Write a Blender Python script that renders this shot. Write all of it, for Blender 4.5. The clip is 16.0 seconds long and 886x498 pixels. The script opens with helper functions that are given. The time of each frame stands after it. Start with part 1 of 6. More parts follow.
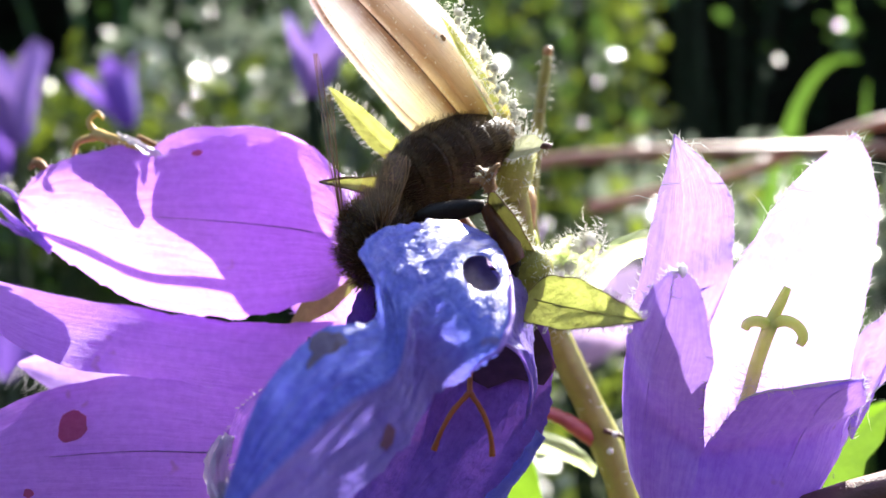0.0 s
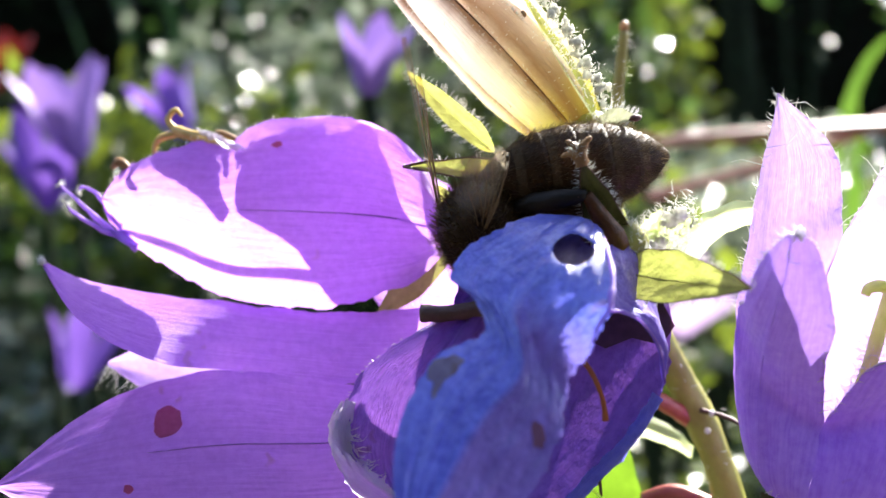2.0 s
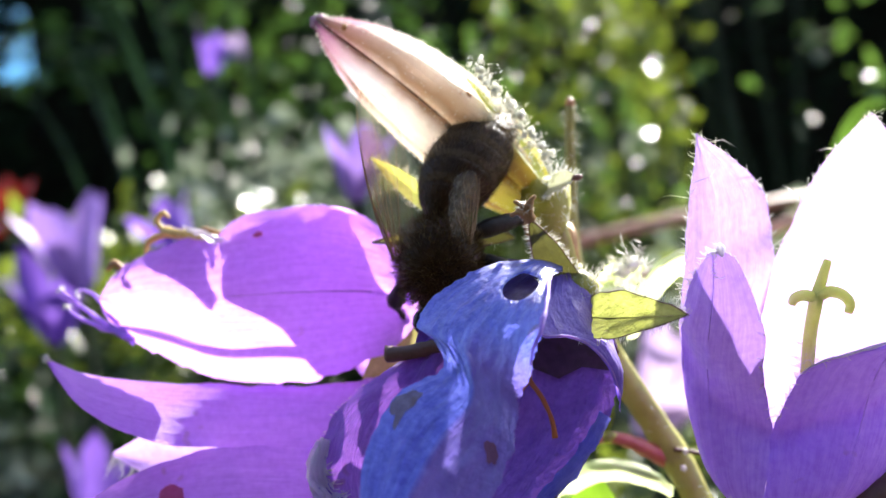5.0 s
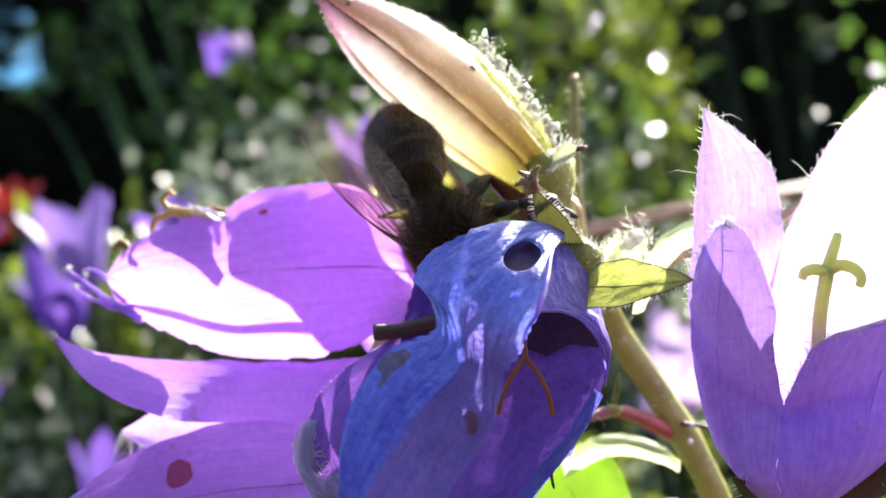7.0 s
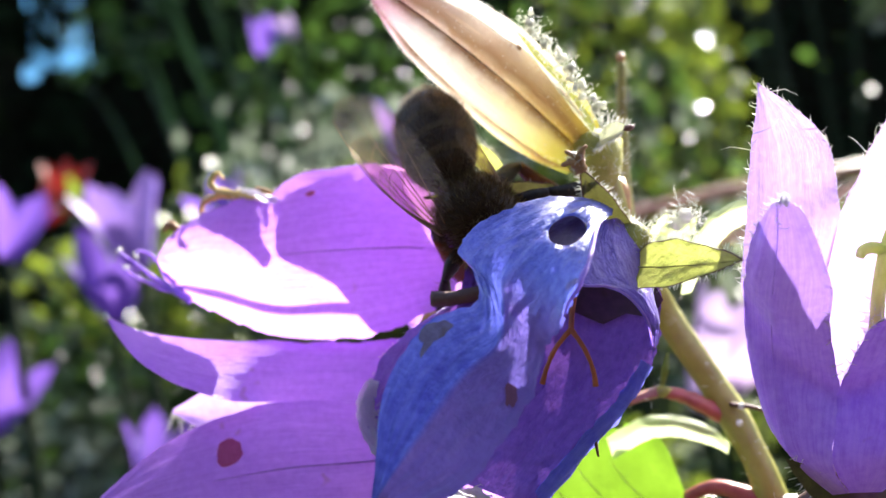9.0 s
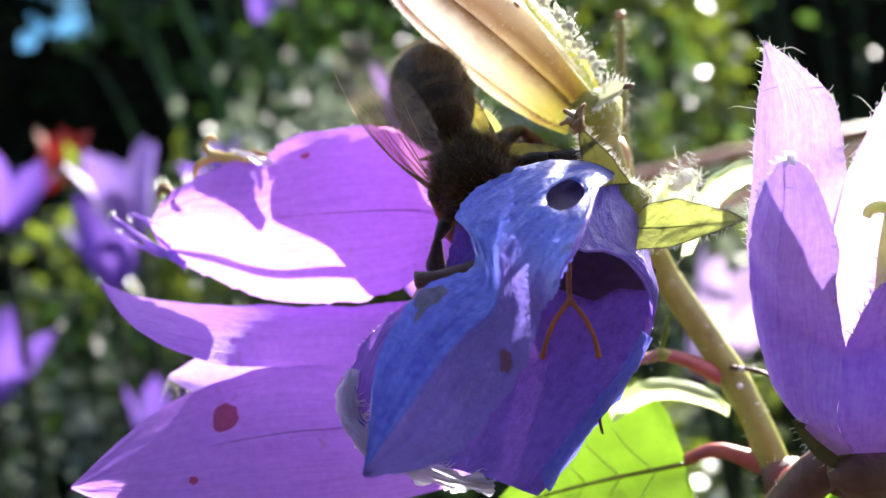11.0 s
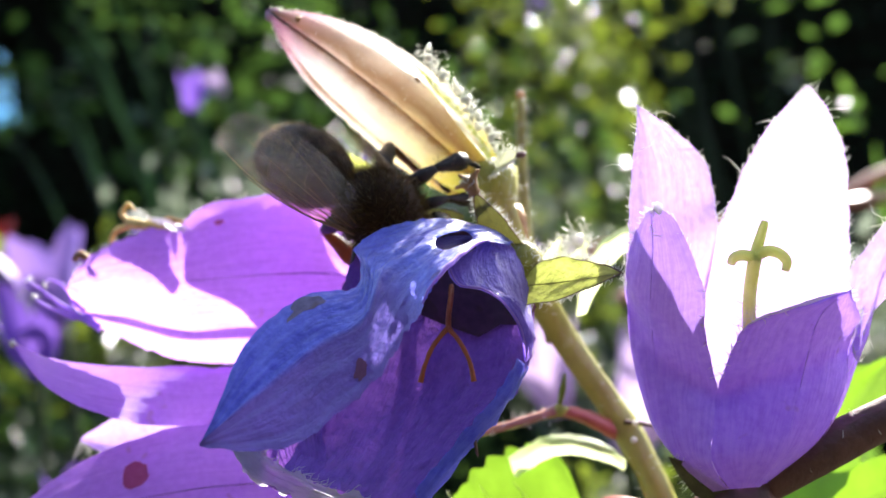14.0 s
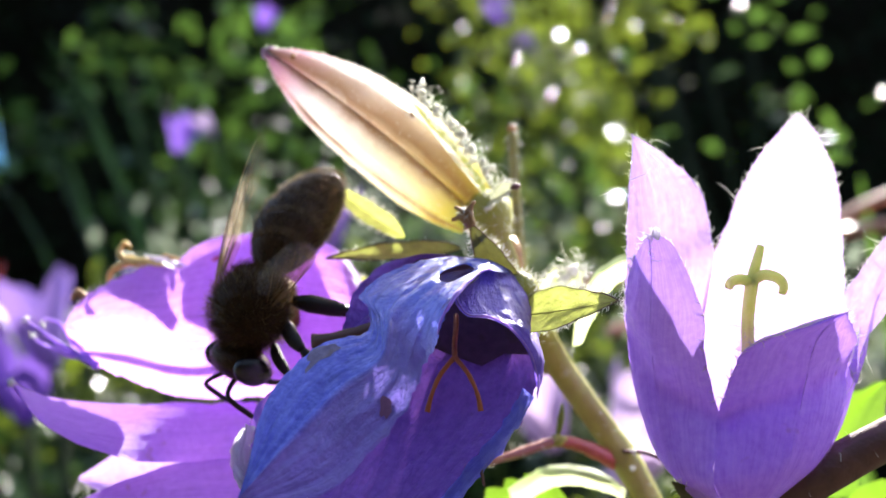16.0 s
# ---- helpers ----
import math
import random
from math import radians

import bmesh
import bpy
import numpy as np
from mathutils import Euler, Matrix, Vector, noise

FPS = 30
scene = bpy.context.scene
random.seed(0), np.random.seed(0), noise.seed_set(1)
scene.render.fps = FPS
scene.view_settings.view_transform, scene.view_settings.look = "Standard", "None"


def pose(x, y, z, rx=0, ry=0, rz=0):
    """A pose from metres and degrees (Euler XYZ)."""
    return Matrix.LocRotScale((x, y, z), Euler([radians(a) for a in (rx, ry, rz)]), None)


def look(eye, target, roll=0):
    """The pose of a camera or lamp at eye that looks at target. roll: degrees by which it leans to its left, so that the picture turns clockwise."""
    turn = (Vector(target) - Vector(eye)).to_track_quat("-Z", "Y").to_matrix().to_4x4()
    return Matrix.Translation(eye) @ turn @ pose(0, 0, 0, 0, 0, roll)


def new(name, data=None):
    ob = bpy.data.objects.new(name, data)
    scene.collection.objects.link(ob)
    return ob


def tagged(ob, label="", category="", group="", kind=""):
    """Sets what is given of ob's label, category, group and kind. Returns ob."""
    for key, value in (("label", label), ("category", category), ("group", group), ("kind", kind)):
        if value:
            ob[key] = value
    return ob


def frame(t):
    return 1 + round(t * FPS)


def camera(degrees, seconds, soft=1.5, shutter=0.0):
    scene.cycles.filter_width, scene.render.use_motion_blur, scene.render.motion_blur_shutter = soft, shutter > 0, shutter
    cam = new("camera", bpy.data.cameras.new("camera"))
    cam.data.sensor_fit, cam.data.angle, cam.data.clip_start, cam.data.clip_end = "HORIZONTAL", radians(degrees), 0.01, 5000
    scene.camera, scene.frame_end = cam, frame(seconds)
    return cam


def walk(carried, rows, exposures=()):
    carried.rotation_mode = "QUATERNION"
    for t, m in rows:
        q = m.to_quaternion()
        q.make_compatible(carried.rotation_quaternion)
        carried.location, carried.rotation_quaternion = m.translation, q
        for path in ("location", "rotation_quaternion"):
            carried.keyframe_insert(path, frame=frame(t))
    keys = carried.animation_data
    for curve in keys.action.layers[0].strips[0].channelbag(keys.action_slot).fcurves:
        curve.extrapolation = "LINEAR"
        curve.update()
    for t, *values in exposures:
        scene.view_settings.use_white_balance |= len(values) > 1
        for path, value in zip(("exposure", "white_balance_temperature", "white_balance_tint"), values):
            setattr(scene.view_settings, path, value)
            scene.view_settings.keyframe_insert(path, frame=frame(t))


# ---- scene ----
cam = camera(45.9, 16.0)
# Plant units (about 0.85 mm) are laid into the world by put(): x right, y away, z up from the eye's first place.
UNIT, EYE = 0.00085, 0.45
PATH = [
    (0, (0.00064, 0.00085, 0.44787), (-0.00020, 0.10054, 0.45574), -0.75),
    (0.5, (0.00038, -0.00013, 0.44857), (0.00114, 0.09958, 0.45614), -1.99),
    (1, (-0.00055, 0.00015, 0.44779), (-0.00138, 0.09976, 0.45661), -2.11),
    (1.5, (0.00000, 0.00047, 0.44795), (-0.00348, 0.10010, 0.45581), -2.24),
    (2, (-0.00106, 0.00158, 0.44713), (-0.00683, 0.10109, 0.45523), -2.89),
    (2.5, (-0.00136, 0.00114, 0.44596), (-0.00903, 0.10040, 0.45535), -2.97),
    (3, (0.00001, 0.00207, 0.44630), (-0.00695, 0.10160, 0.45300), -5.25),
    (3.5, (-0.00023, 0.00123, 0.44532), (-0.00535, 0.10071, 0.45413), -5.24),
    (4, (0.00082, -0.00160, 0.44489), (-0.00293, 0.09714, 0.46026), -7.09),
    (6.5, (0.00066, -0.00203, 0.44352), (-0.00551, 0.09591, 0.46276), -7.91),
    (7, (0.00065, -0.00182, 0.44322), (-0.00537, 0.09628, 0.46167), -8.25),
    (7.5, (0.00044, -0.00225, 0.44318), (-0.00624, 0.09571, 0.46215), -8.68),
    (8, (0.00083, -0.00177, 0.44267), (-0.00714, 0.09623, 0.46087), -7.73),
    (8.5, (0.00026, -0.00204, 0.44343), (-0.00833, 0.09612, 0.46052), -8.00),
    (9, (0.00059, -0.00180, 0.44324), (-0.00996, 0.09613, 0.46048), -8.00),
    (11.5, (0.00065, -0.00102, 0.44303), (-0.01045, 0.09740, 0.45684), -8.20),
    (12, (0.00102, -0.00115, 0.44162), (-0.00951, 0.09703, 0.45745), -7.55),
    (12.5, (0.00100, -0.00253, 0.44207), (-0.00867, 0.09523, 0.46081), -7.30),
    (13, (0.00109, -0.00211, 0.44152), (-0.00635, 0.09570, 0.46095), -7.78),
    (13.5, (0.00245, -0.00249, 0.44077), (-0.00395, 0.09486, 0.46269), -8.48),
    (14, (0.00202, -0.00335, 0.44103), (-0.00137, 0.09424, 0.46257), -9.17),
    (14.5, (0.00276, -0.00369, 0.44050), (-0.00125, 0.09337, 0.46420), -9.58),
    (15, (0.00193, -0.00404, 0.44132), (-0.00049, 0.09295, 0.46556), -9.62),
    (15.5, (0.00216, -0.00362, 0.44045), (-0.00070, 0.09267, 0.46729), -9.04),
    (16, (0.00161, -0.00378, 0.44068), (-0.00012, 0.09306, 0.46556), -10.31),
]
FRONT_ROWS = [
    (0, 0.00056, 0.00070, -0.00165, 5.7, -3.7, 2.6),
    (0.5, 0.00134, 0.00047, -0.00131, 6.0, -2.9, -2.4),
    (1, 0.00161, 0.00066, -0.00127, 7.0, -3.5, -0.7),
    (1.5, 0.00117, 0.00060, -0.00124, 9.4, -3.0, -5.8),
    (2, 0.00125, 0.00064, -0.00105, 10.6, -3.0, -5.5),
    (2.5, 0.00109, 0.00067, -0.00088, 12.8, -2.9, -9.0),
    (3, 0.00091, 0.00054, -0.00092, 11.5, -1.8, -9.3),
    (3.5, 0.00096, 0.00062, -0.00068, 8.7, -1.9, -7.6),
    (4, 0.00090, 0.00056, -0.00034, 5.6, -2.8, -6.6),
    (6.5, 0.00070, 0.00106, -0.00059, 11.4, 1.1, -9.3),
    (7, 0.00018, 0.00079, -0.00063, 9.9, -1.8, -0.1),
    (7.5, -0.00014, 0.00069, -0.00026, 8.5, -1.9, -2.5),
    (8, 0.00062, 0.00098, -0.00036, 12.6, 0.8, -8.4),
    (8.5, 0.00029, 0.00074, -0.00060, 10.6, -0.9, -3.3),
    (9, 0.00049, 0.00096, -0.00023, 12.0, 0.6, -9.7),
    (11.5, -0.00000, 0.00027, -0.00071, 6.0, -3.3, -0.1),
    (12, -0.00003, 0.00045, -0.00038, 5.0, 0.3, -2.0),
    (12.5, -0.00005, 0.00031, -0.00017, 2.8, 0.4, -0.8),
    (13, 0.00030, 0.00046, 0.00017, 5.9, 2.4, -7.7),
    (13.5, 0.00002, 0.00048, 0.00028, 5.7, -1.5, -4.0),
    (14, -0.00031, 0.00006, 0.00029, 2.5, -2.1, -4.4),
    (14.5, 0.00003, 0.00006, 0.00020, 1.7, -0.6, -2.4),
    (15, -0.00006, -0.00004, 0.00021, 1.0, -0.4, -3.5),
    (15.5, 0.00016, 0.00007, 0.00002, 2.5, 1.5, -3.4),
    (16, 0.00003, -0.00012, 0.00023, 3.7, -0.9, -2.3),
]
TORN_ROWS = [
    (0, -0.00060, -0.00046, -0.00045, 12.8, -0.3, 19.0),
    (0.5, -0.00044, 0.00008, -0.00005, 8.2, -7.6, 18.6),
    (1, -0.00037, 0.00021, -0.00022, 6.7, -16.9, 17.9),
    (1.5, -0.00039, 0.00013, -0.00041, 4.0, -17.6, 13.0),
    (2, -0.00025, -0.00050, -0.00041, 2.5, -18.5, 9.5),
    (2.5, -0.00008, -0.00067, -0.00019, 7.1, -20.5, 1.0),
    (3, -0.00009, -0.00109, -0.00056, 11.4, -22.2, -3.2),
    (3.5, 0.00009, -0.00107, -0.00002, 5.8, -25.2, -2.8),
    (4, 0.00017, -0.00038, -0.00004, -3.1, -21.4, 1.9),
    (6.5, -0.00025, -0.00033, 0.00015, 10.6, -17.5, -1.1),
    (7, -0.00020, -0.00048, 0.00013, 10.6, -11.4, 0.2),
    (7.5, -0.00037, -0.00060, 0.00010, 7.4, -8.5, -3.1),
    (8, -0.00015, -0.00060, 0.00015, 10.7, -10.7, 0.1),
    (8.5, -0.00026, -0.00071, 0.00012, 11.5, -10.8, 0.9),
    (9, -0.00020, -0.00059, 0.00027, 9.6, -9.7, -0.4),
    (11.5, -0.00015, -0.00043, 0.00012, 9.4, -9.2, -2.5),
    (12, -0.00012, -0.00031, 0.00012, 8.3, -3.1, -1.7),
    (12.5, -0.00000, -0.00000, -0.00000, 0.0, -0.0, -0.0),
    (13, -0.00003, -0.00027, 0.00012, 1.9, -5.2, -2.7),
    (13.5, -0.00004, -0.00044, -0.00007, 1.2, -4.8, -2.7),
    (14, -0.00019, -0.00057, -0.00007, -1.5, 0.6, -5.2),
    (14.5, 0.00001, -0.00043, -0.00004, -4.2, -5.7, -2.6),
    (15, -0.00008, -0.00031, 0.00004, -4.8, -7.3, -4.2),
    (15.5, 0.00015, -0.00021, -0.00012, -4.5, -6.0, -2.9),
    (16, 0.00007, -0.00028, 0.00000, -3.9, -7.0, -4.7),
]
RIGHT_ROWS = [
    (0, -0.00015, 0.00132, -0.00042),
    (0.5, -0.00002, 0.00082, -0.00029),
    (1, -0.00008, 0.00040, -0.00050),
    (1.5, 0.00014, 0.00027, -0.00046),
    (2, 0.00003, 0.00024, -0.00041),
    (2.5, 0.00024, 0.00019, -0.00021),
    (3, 0.00033, 0.00018, -0.00039),
    (3.5, 0.00031, 0.00036, -0.00020),
    (4, -0.00013, 0.00050, 0.00016),
    (6.5, -0.00010, 0.00018, -0.00005),
    (7, -0.00012, -0.00007, -0.00023),
    (7.5, -0.00001, -0.00018, -0.00021),
    (8, 0.00016, -0.00012, -0.00026),
    (8.5, 0.00000, -0.00031, -0.00020),
    (9, -0.00001, -0.00041, -0.00025),
    (11.5, 0.00025, -0.00001, -0.00023),
    (12, 0.00016, -0.00002, -0.00026),
    (12.5, -0.00006, -0.00020, 0.00007),
    (13, 0.00016, -0.00024, -0.00003),
    (13.5, 0.00004, -0.00028, -0.00001),
    (14, 0.00001, -0.00038, 0.00011),
    (14.5, 0.00018, -0.00030, 0.00020),
    (15, -0.00007, -0.00019, 0.00040),
    (15.5, -0.00009, -0.00023, 0.00041),
    (16, 0.00017, -0.00037, 0.00018),
]
BEE_ROWS = [
    (0, -0.00236, 0.04537, 0.45169, -94.9, -10.3, 105.9),
    (0.5, -0.00198, 0.04517, 0.45141, -94.9, -13.0, 103.4),
    (1, -0.00219, 0.04548, 0.45034, -94.6, -14.6, 104.9),
    (1.5, -0.00211, 0.04545, 0.45084, -100.7, -18.5, 104.8),
    (2, -0.00197, 0.04547, 0.45144, -97.6, -20.1, 106.2),
    (2.5, -0.00215, 0.04542, 0.45218, -95.5, -14.8, 107.2),
    (3, -0.00125, 0.04529, 0.45169, -95.0, -12.4, 108.2),
    (3.5, -0.00171, 0.04536, 0.45255, -99.6, -8.2, 139.5),
    (4, -0.00157, 0.04544, 0.45299, -101.1, -3.7, 153.5),
    (4.6, -0.00186, 0.04545, 0.45289, -99.8, -4.6, 152.7),
    (5.6, -0.00236, 0.04546, 0.45272, -97.7, -6.1, 151.4),
    (6.5, -0.00280, 0.04547, 0.45257, -95.8, -7.5, 150.2),
    (7, -0.00189, 0.04528, 0.45272, -97.6, 29.9, 165.7),
    (7.5, -0.00216, 0.04535, 0.45266, -97.2, 28.7, 166.3),
    (8, -0.00244, 0.04543, 0.45259, -96.8, 27.5, 166.9),
    (8.5, -0.00255, 0.04551, 0.45262, -96.9, 28.6, 167.9),
    (9, -0.00266, 0.04560, 0.45264, -97.0, 29.6, 168.9),
    (9.2, -0.00267, 0.04559, 0.45265, -96.7, 29.3, 168.9),
    (11.3, -0.00273, 0.04544, 0.45269, -93.3, 25.2, 169.2),
    (11.5, -0.00273, 0.04542, 0.45270, -93.0, 24.8, 169.2),
    (12, -0.00257, 0.04542, 0.45287, -112.0, 32.7, 171.6),
    (12.5, -0.00220, 0.04526, 0.45319, -113.5, 41.2, 171.9),
    (13, -0.00303, 0.04520, 0.45362, -92.5, 14.4, 167.6),
    (13.5, -0.00275, 0.04500, 0.45245, -99.0, 27.4, 165.4),
    (14, -0.00228, 0.04481, 0.45400, -115.1, 40.4, 168.3),
    (14.5, -0.00308, 0.04498, 0.45328, -97.7, 22.8, 163.2),
    (15, -0.00319, 0.04513, 0.45314, -97.1, 20.6, 165.9),
    (15.2, -0.00345, 0.04513, 0.45395, -112.1, 13.5, 167.6),
    (15.4, -0.00466, 0.04509, 0.45377, -92.2, -17.9, 155.9),
    (15.6, -0.00641, 0.04526, 0.45193, -89.5, -22.2, 151.1),
    (15.8, -0.00767, 0.04533, 0.45204, -83.1, -26.5, 143.4),
    (16, -0.00893, 0.04539, 0.45215, -75.8, -30.0, 134.9),
]
ABDOMEN_ROWS = [
    (0, 53.1, -0.0, 54.6),
    (0.5, 35.2, -0.0, 33.8),
    (1, 43.2, -0.0, 31.6),
    (1.5, 106.9, -0.0, -65.8),
    (2, 84.9, -0.0, -85.9),
    (2.5, 59.5, -0.0, -29.1),
    (3, 57.5, 0.0, -6.1),
    (3.5, 40.9, 0.0, 11.1),
    (4, 33.5, -0.0, -3.0),
    (4.6, 40.7, 0.0, -7.0),
    (5.6, 52.8, 0.0, -13.7),
    (6.5, 63.6, 0.0, -19.8),
    (7, 35.2, 0.0, -7.9),
    (7.5, 36.0, 0.0, -8.0),
    (8, 36.8, -0.0, -8.1),
    (8.5, 36.1, 0.0, -8.8),
    (9, 35.4, 0.0, -9.4),
    (9.2, 35.0, 0.0, -9.1),
    (11.3, 30.4, 0.0, -5.6),
    (11.5, 29.9, -0.0, -5.3),
    (12, 44.6, -0.0, 1.7),
    (12.5, 47.5, -0.0, 0.9),
    (13, 35.5, -0.0, 7.3),
    (13.5, 25.2, -0.0, -0.4),
    (14, 47.5, -0.0, 18.0),
    (14.5, 23.9, -0.0, -3.5),
    (15, 25.7, -0.0, 5.5),
    (15.2, 51.7, -0.0, 14.1),
    (15.4, 34.2, -0.0, 33.0),
    (15.6, 24.7, -0.0, 25.7),
    (15.8, 25.7, -0.0, 30.1),
    (16, 26.7, -0.0, 34.5),
]
EXPOSURE = 2.47
walk(cam, [(t, look(eye, target, roll)) for t, eye, target, roll in PATH], [(0.0, EXPOSURE - 0.15), (1.5, EXPOSURE - 0.13), (3.0, EXPOSURE), (16.0, EXPOSURE)])
cam.data.dof.use_dof = True
cam.data.dof.focus_distance = 0.0445
cam.data.dof.aperture_fstop = 51.0

# ---- light ----
SUN_WAY = Vector((0.400, 0.625, 0.670)).normalized()
world = bpy.data.worlds.new("world")
scene.world = world
world.use_nodes = True
wn = world.node_tree
sky = wn.nodes.new("ShaderNodeTexSky")
sky.sky_type, sky.sun_disc = "NISHITA", False
sky.sun_elevation = math.asin(SUN_WAY.z)
sky.dust_density, sky.ozone_density = 2.0, 0.7
sky.sun_rotation = math.atan2(SUN_WAY.x, SUN_WAY.y)
wn.links.new(sky.outputs["Color"], wn.nodes["Background"].inputs["Color"])
wn.nodes["Background"].inputs["Strength"].default_value = 0.098
sun = new("sun", bpy.data.lights.new("sun", "SUN"))
sun.data.energy, sun.data.angle, sun.data.color = 5.0, radians(0.53), (1.0, 0.955, 0.89)
sun.matrix_world = look(SUN_WAY * 5, (0, 0, 0))


# ---- materials ----
def nodes_of(name):
    m = bpy.data.materials.new(name)
    m.use_nodes = True
    t = m.node_tree
    return m, t, t.nodes["Principled BSDF"], t.nodes["Material Output"]


def ramp(t, fac, stops):
    r = t.nodes.new("ShaderNodeValToRGB")
    while len(r.color_ramp.elements) < len(stops):
        r.color_ramp.elements.new(0.5)
    for e, (p, c) in zip(r.color_ramp.elements, stops):
        e.position, e.color = p, (*c, 1)
    t.links.new(fac, r.inputs["Fac"])
    return r.outputs["Color"]


def noise_tex(t, scale, detail=4, vector=None, rough=0.6):
    n = t.nodes.new("ShaderNodeTexNoise")
    n.inputs["Scale"].default_value, n.inputs["Detail"].default_value, n.inputs["Roughness"].default_value = scale, detail, rough
    if vector is None:
        vector = t.nodes.new("ShaderNodeTexCoord").outputs["Object"]
    t.links.new(vector, n.inputs["Vector"])
    return n.outputs["Fac"]


def mix(t, fac, a, b, how="MIX"):
    n = t.nodes.new("ShaderNodeMix")
    n.data_type, n.blend_type = "RGBA", how
    for socket, v in ((n.inputs[0], fac), (n.inputs[6], a), (n.inputs[7], b)):
        if isinstance(v, bpy.types.NodeSocket):
            t.links.new(v, socket)
        else:
            socket.default_value = v if isinstance(v, (int, float)) else (*v, 1)
    return n.outputs[2]


def bump(t, bsdf, height, strength, distance):
    b = t.nodes.new("ShaderNodeBump")
    b.inputs["Strength"].default_value, b.inputs["Distance"].default_value = strength, distance
    t.links.new(height, b.inputs["Height"])
    t.links.new(b.outputs["Normal"], bsdf.inputs["Normal"])
    return b.outputs["Normal"]


def see_through(t, bsdf, out, colour, share, normal=None):
    """Lets light through a thin sheet: a share of translucent scattering."""
    tr = t.nodes.new("ShaderNodeBsdfTranslucent")
    ms = t.nodes.new("ShaderNodeMixShader")
    if isinstance(share, bpy.types.NodeSocket):
        t.links.new(share, ms.inputs[0])
    else:
        ms.inputs[0].default_value = share
    if isinstance(colour, bpy.types.NodeSocket):
        t.links.new(colour, tr.inputs["Color"])
    else:
        tr.inputs["Color"].default_value = (*colour, 1)
    if normal is not None:
        t.links.new(normal, tr.inputs["Normal"])
    t.links.new(bsdf.outputs[0], ms.inputs[1])
    t.links.new(tr.outputs[0], ms.inputs[2])
    t.links.new(ms.outputs[0], out.inputs["Surface"])


def petal_material(name, dark, mid, light, glow, share, wrinkle=0.25, rough=0.45, veins=9.0, stain=(0.12, 0.03, 0.10), stains=0.70, shine=0.4, coat=0.0, lower=None):
    m, t, b, out = nodes_of(name)
    uv = t.nodes.new("ShaderNodeUVMap").outputs["UV"]
    mp = t.nodes.new("ShaderNodeMapping")
    mp.inputs["Scale"].default_value = (2.2, veins, 1)
    t.links.new(uv, mp.inputs["Vector"])
    streak = noise_tex(t, 3.0, 6, mp.outputs["Vector"], 0.65)
    cloud = noise_tex(t, 260, 4)
    grain = noise_tex(t, 2600, 3)
    base = ramp(t, streak, [(0.36, dark), (0.50, mid), (0.66, light)])
    base = mix(t, 0.35, base, ramp(t, cloud, [(0.3, dark), (0.6, mid), (0.8, light)]))
    base = mix(t, 0.30, base, ramp(t, grain, [(0.38, dark), (0.62, light)]))
    spot = ramp(t, noise_tex(t, 620, 2), [(stains, (0, 0, 0)), (stains + 0.05, (0.65, 0.65, 0.65))])
    base = mix(t, spot, base, stain)
    if lower:
        # Past the midrib the petal is duller and more violet.
        sep = t.nodes.new("ShaderNodeSeparateXYZ")
        t.links.new(uv, sep.inputs[0])
        side = ramp(t, sep.outputs["Y"], [(0.47, (0, 0, 0)), (0.53, (0.8, 0.8, 0.8))])
        down = ramp(t, sep.outputs["X"], [(0.38, (0, 0, 0)), (0.55, (1, 1, 1))])
        base = mix(t, mix(t, 1.0, side, down, "MULTIPLY"), base, ramp(t, cloud, [(0.35, [c * 0.8 for c in lower]), (0.65, [min(c * 1.3, 1) for c in lower])]))
    t.links.new(base, b.inputs["Base Color"])
    b.inputs["Roughness"].default_value = rough
    b.inputs["Specular IOR Level"].default_value = shine
    b.inputs["Coat Weight"].default_value, b.inputs["Coat Roughness"].default_value = coat, 0.20
    b.inputs["Sheen Weight"].default_value = 0.15
    both = t.nodes.new("ShaderNodeMath")
    both.operation = "ADD"
    t.links.new(streak, both.inputs[0])
    t.links.new(noise_tex(t, 900, 5), both.inputs[1])
    n = bump(t, b, both.outputs[0], wrinkle, 0.0004)
    see_through(t, b, out, mix(t, 0.3 if lower else 0.75, base, glow), share, n)
    return m


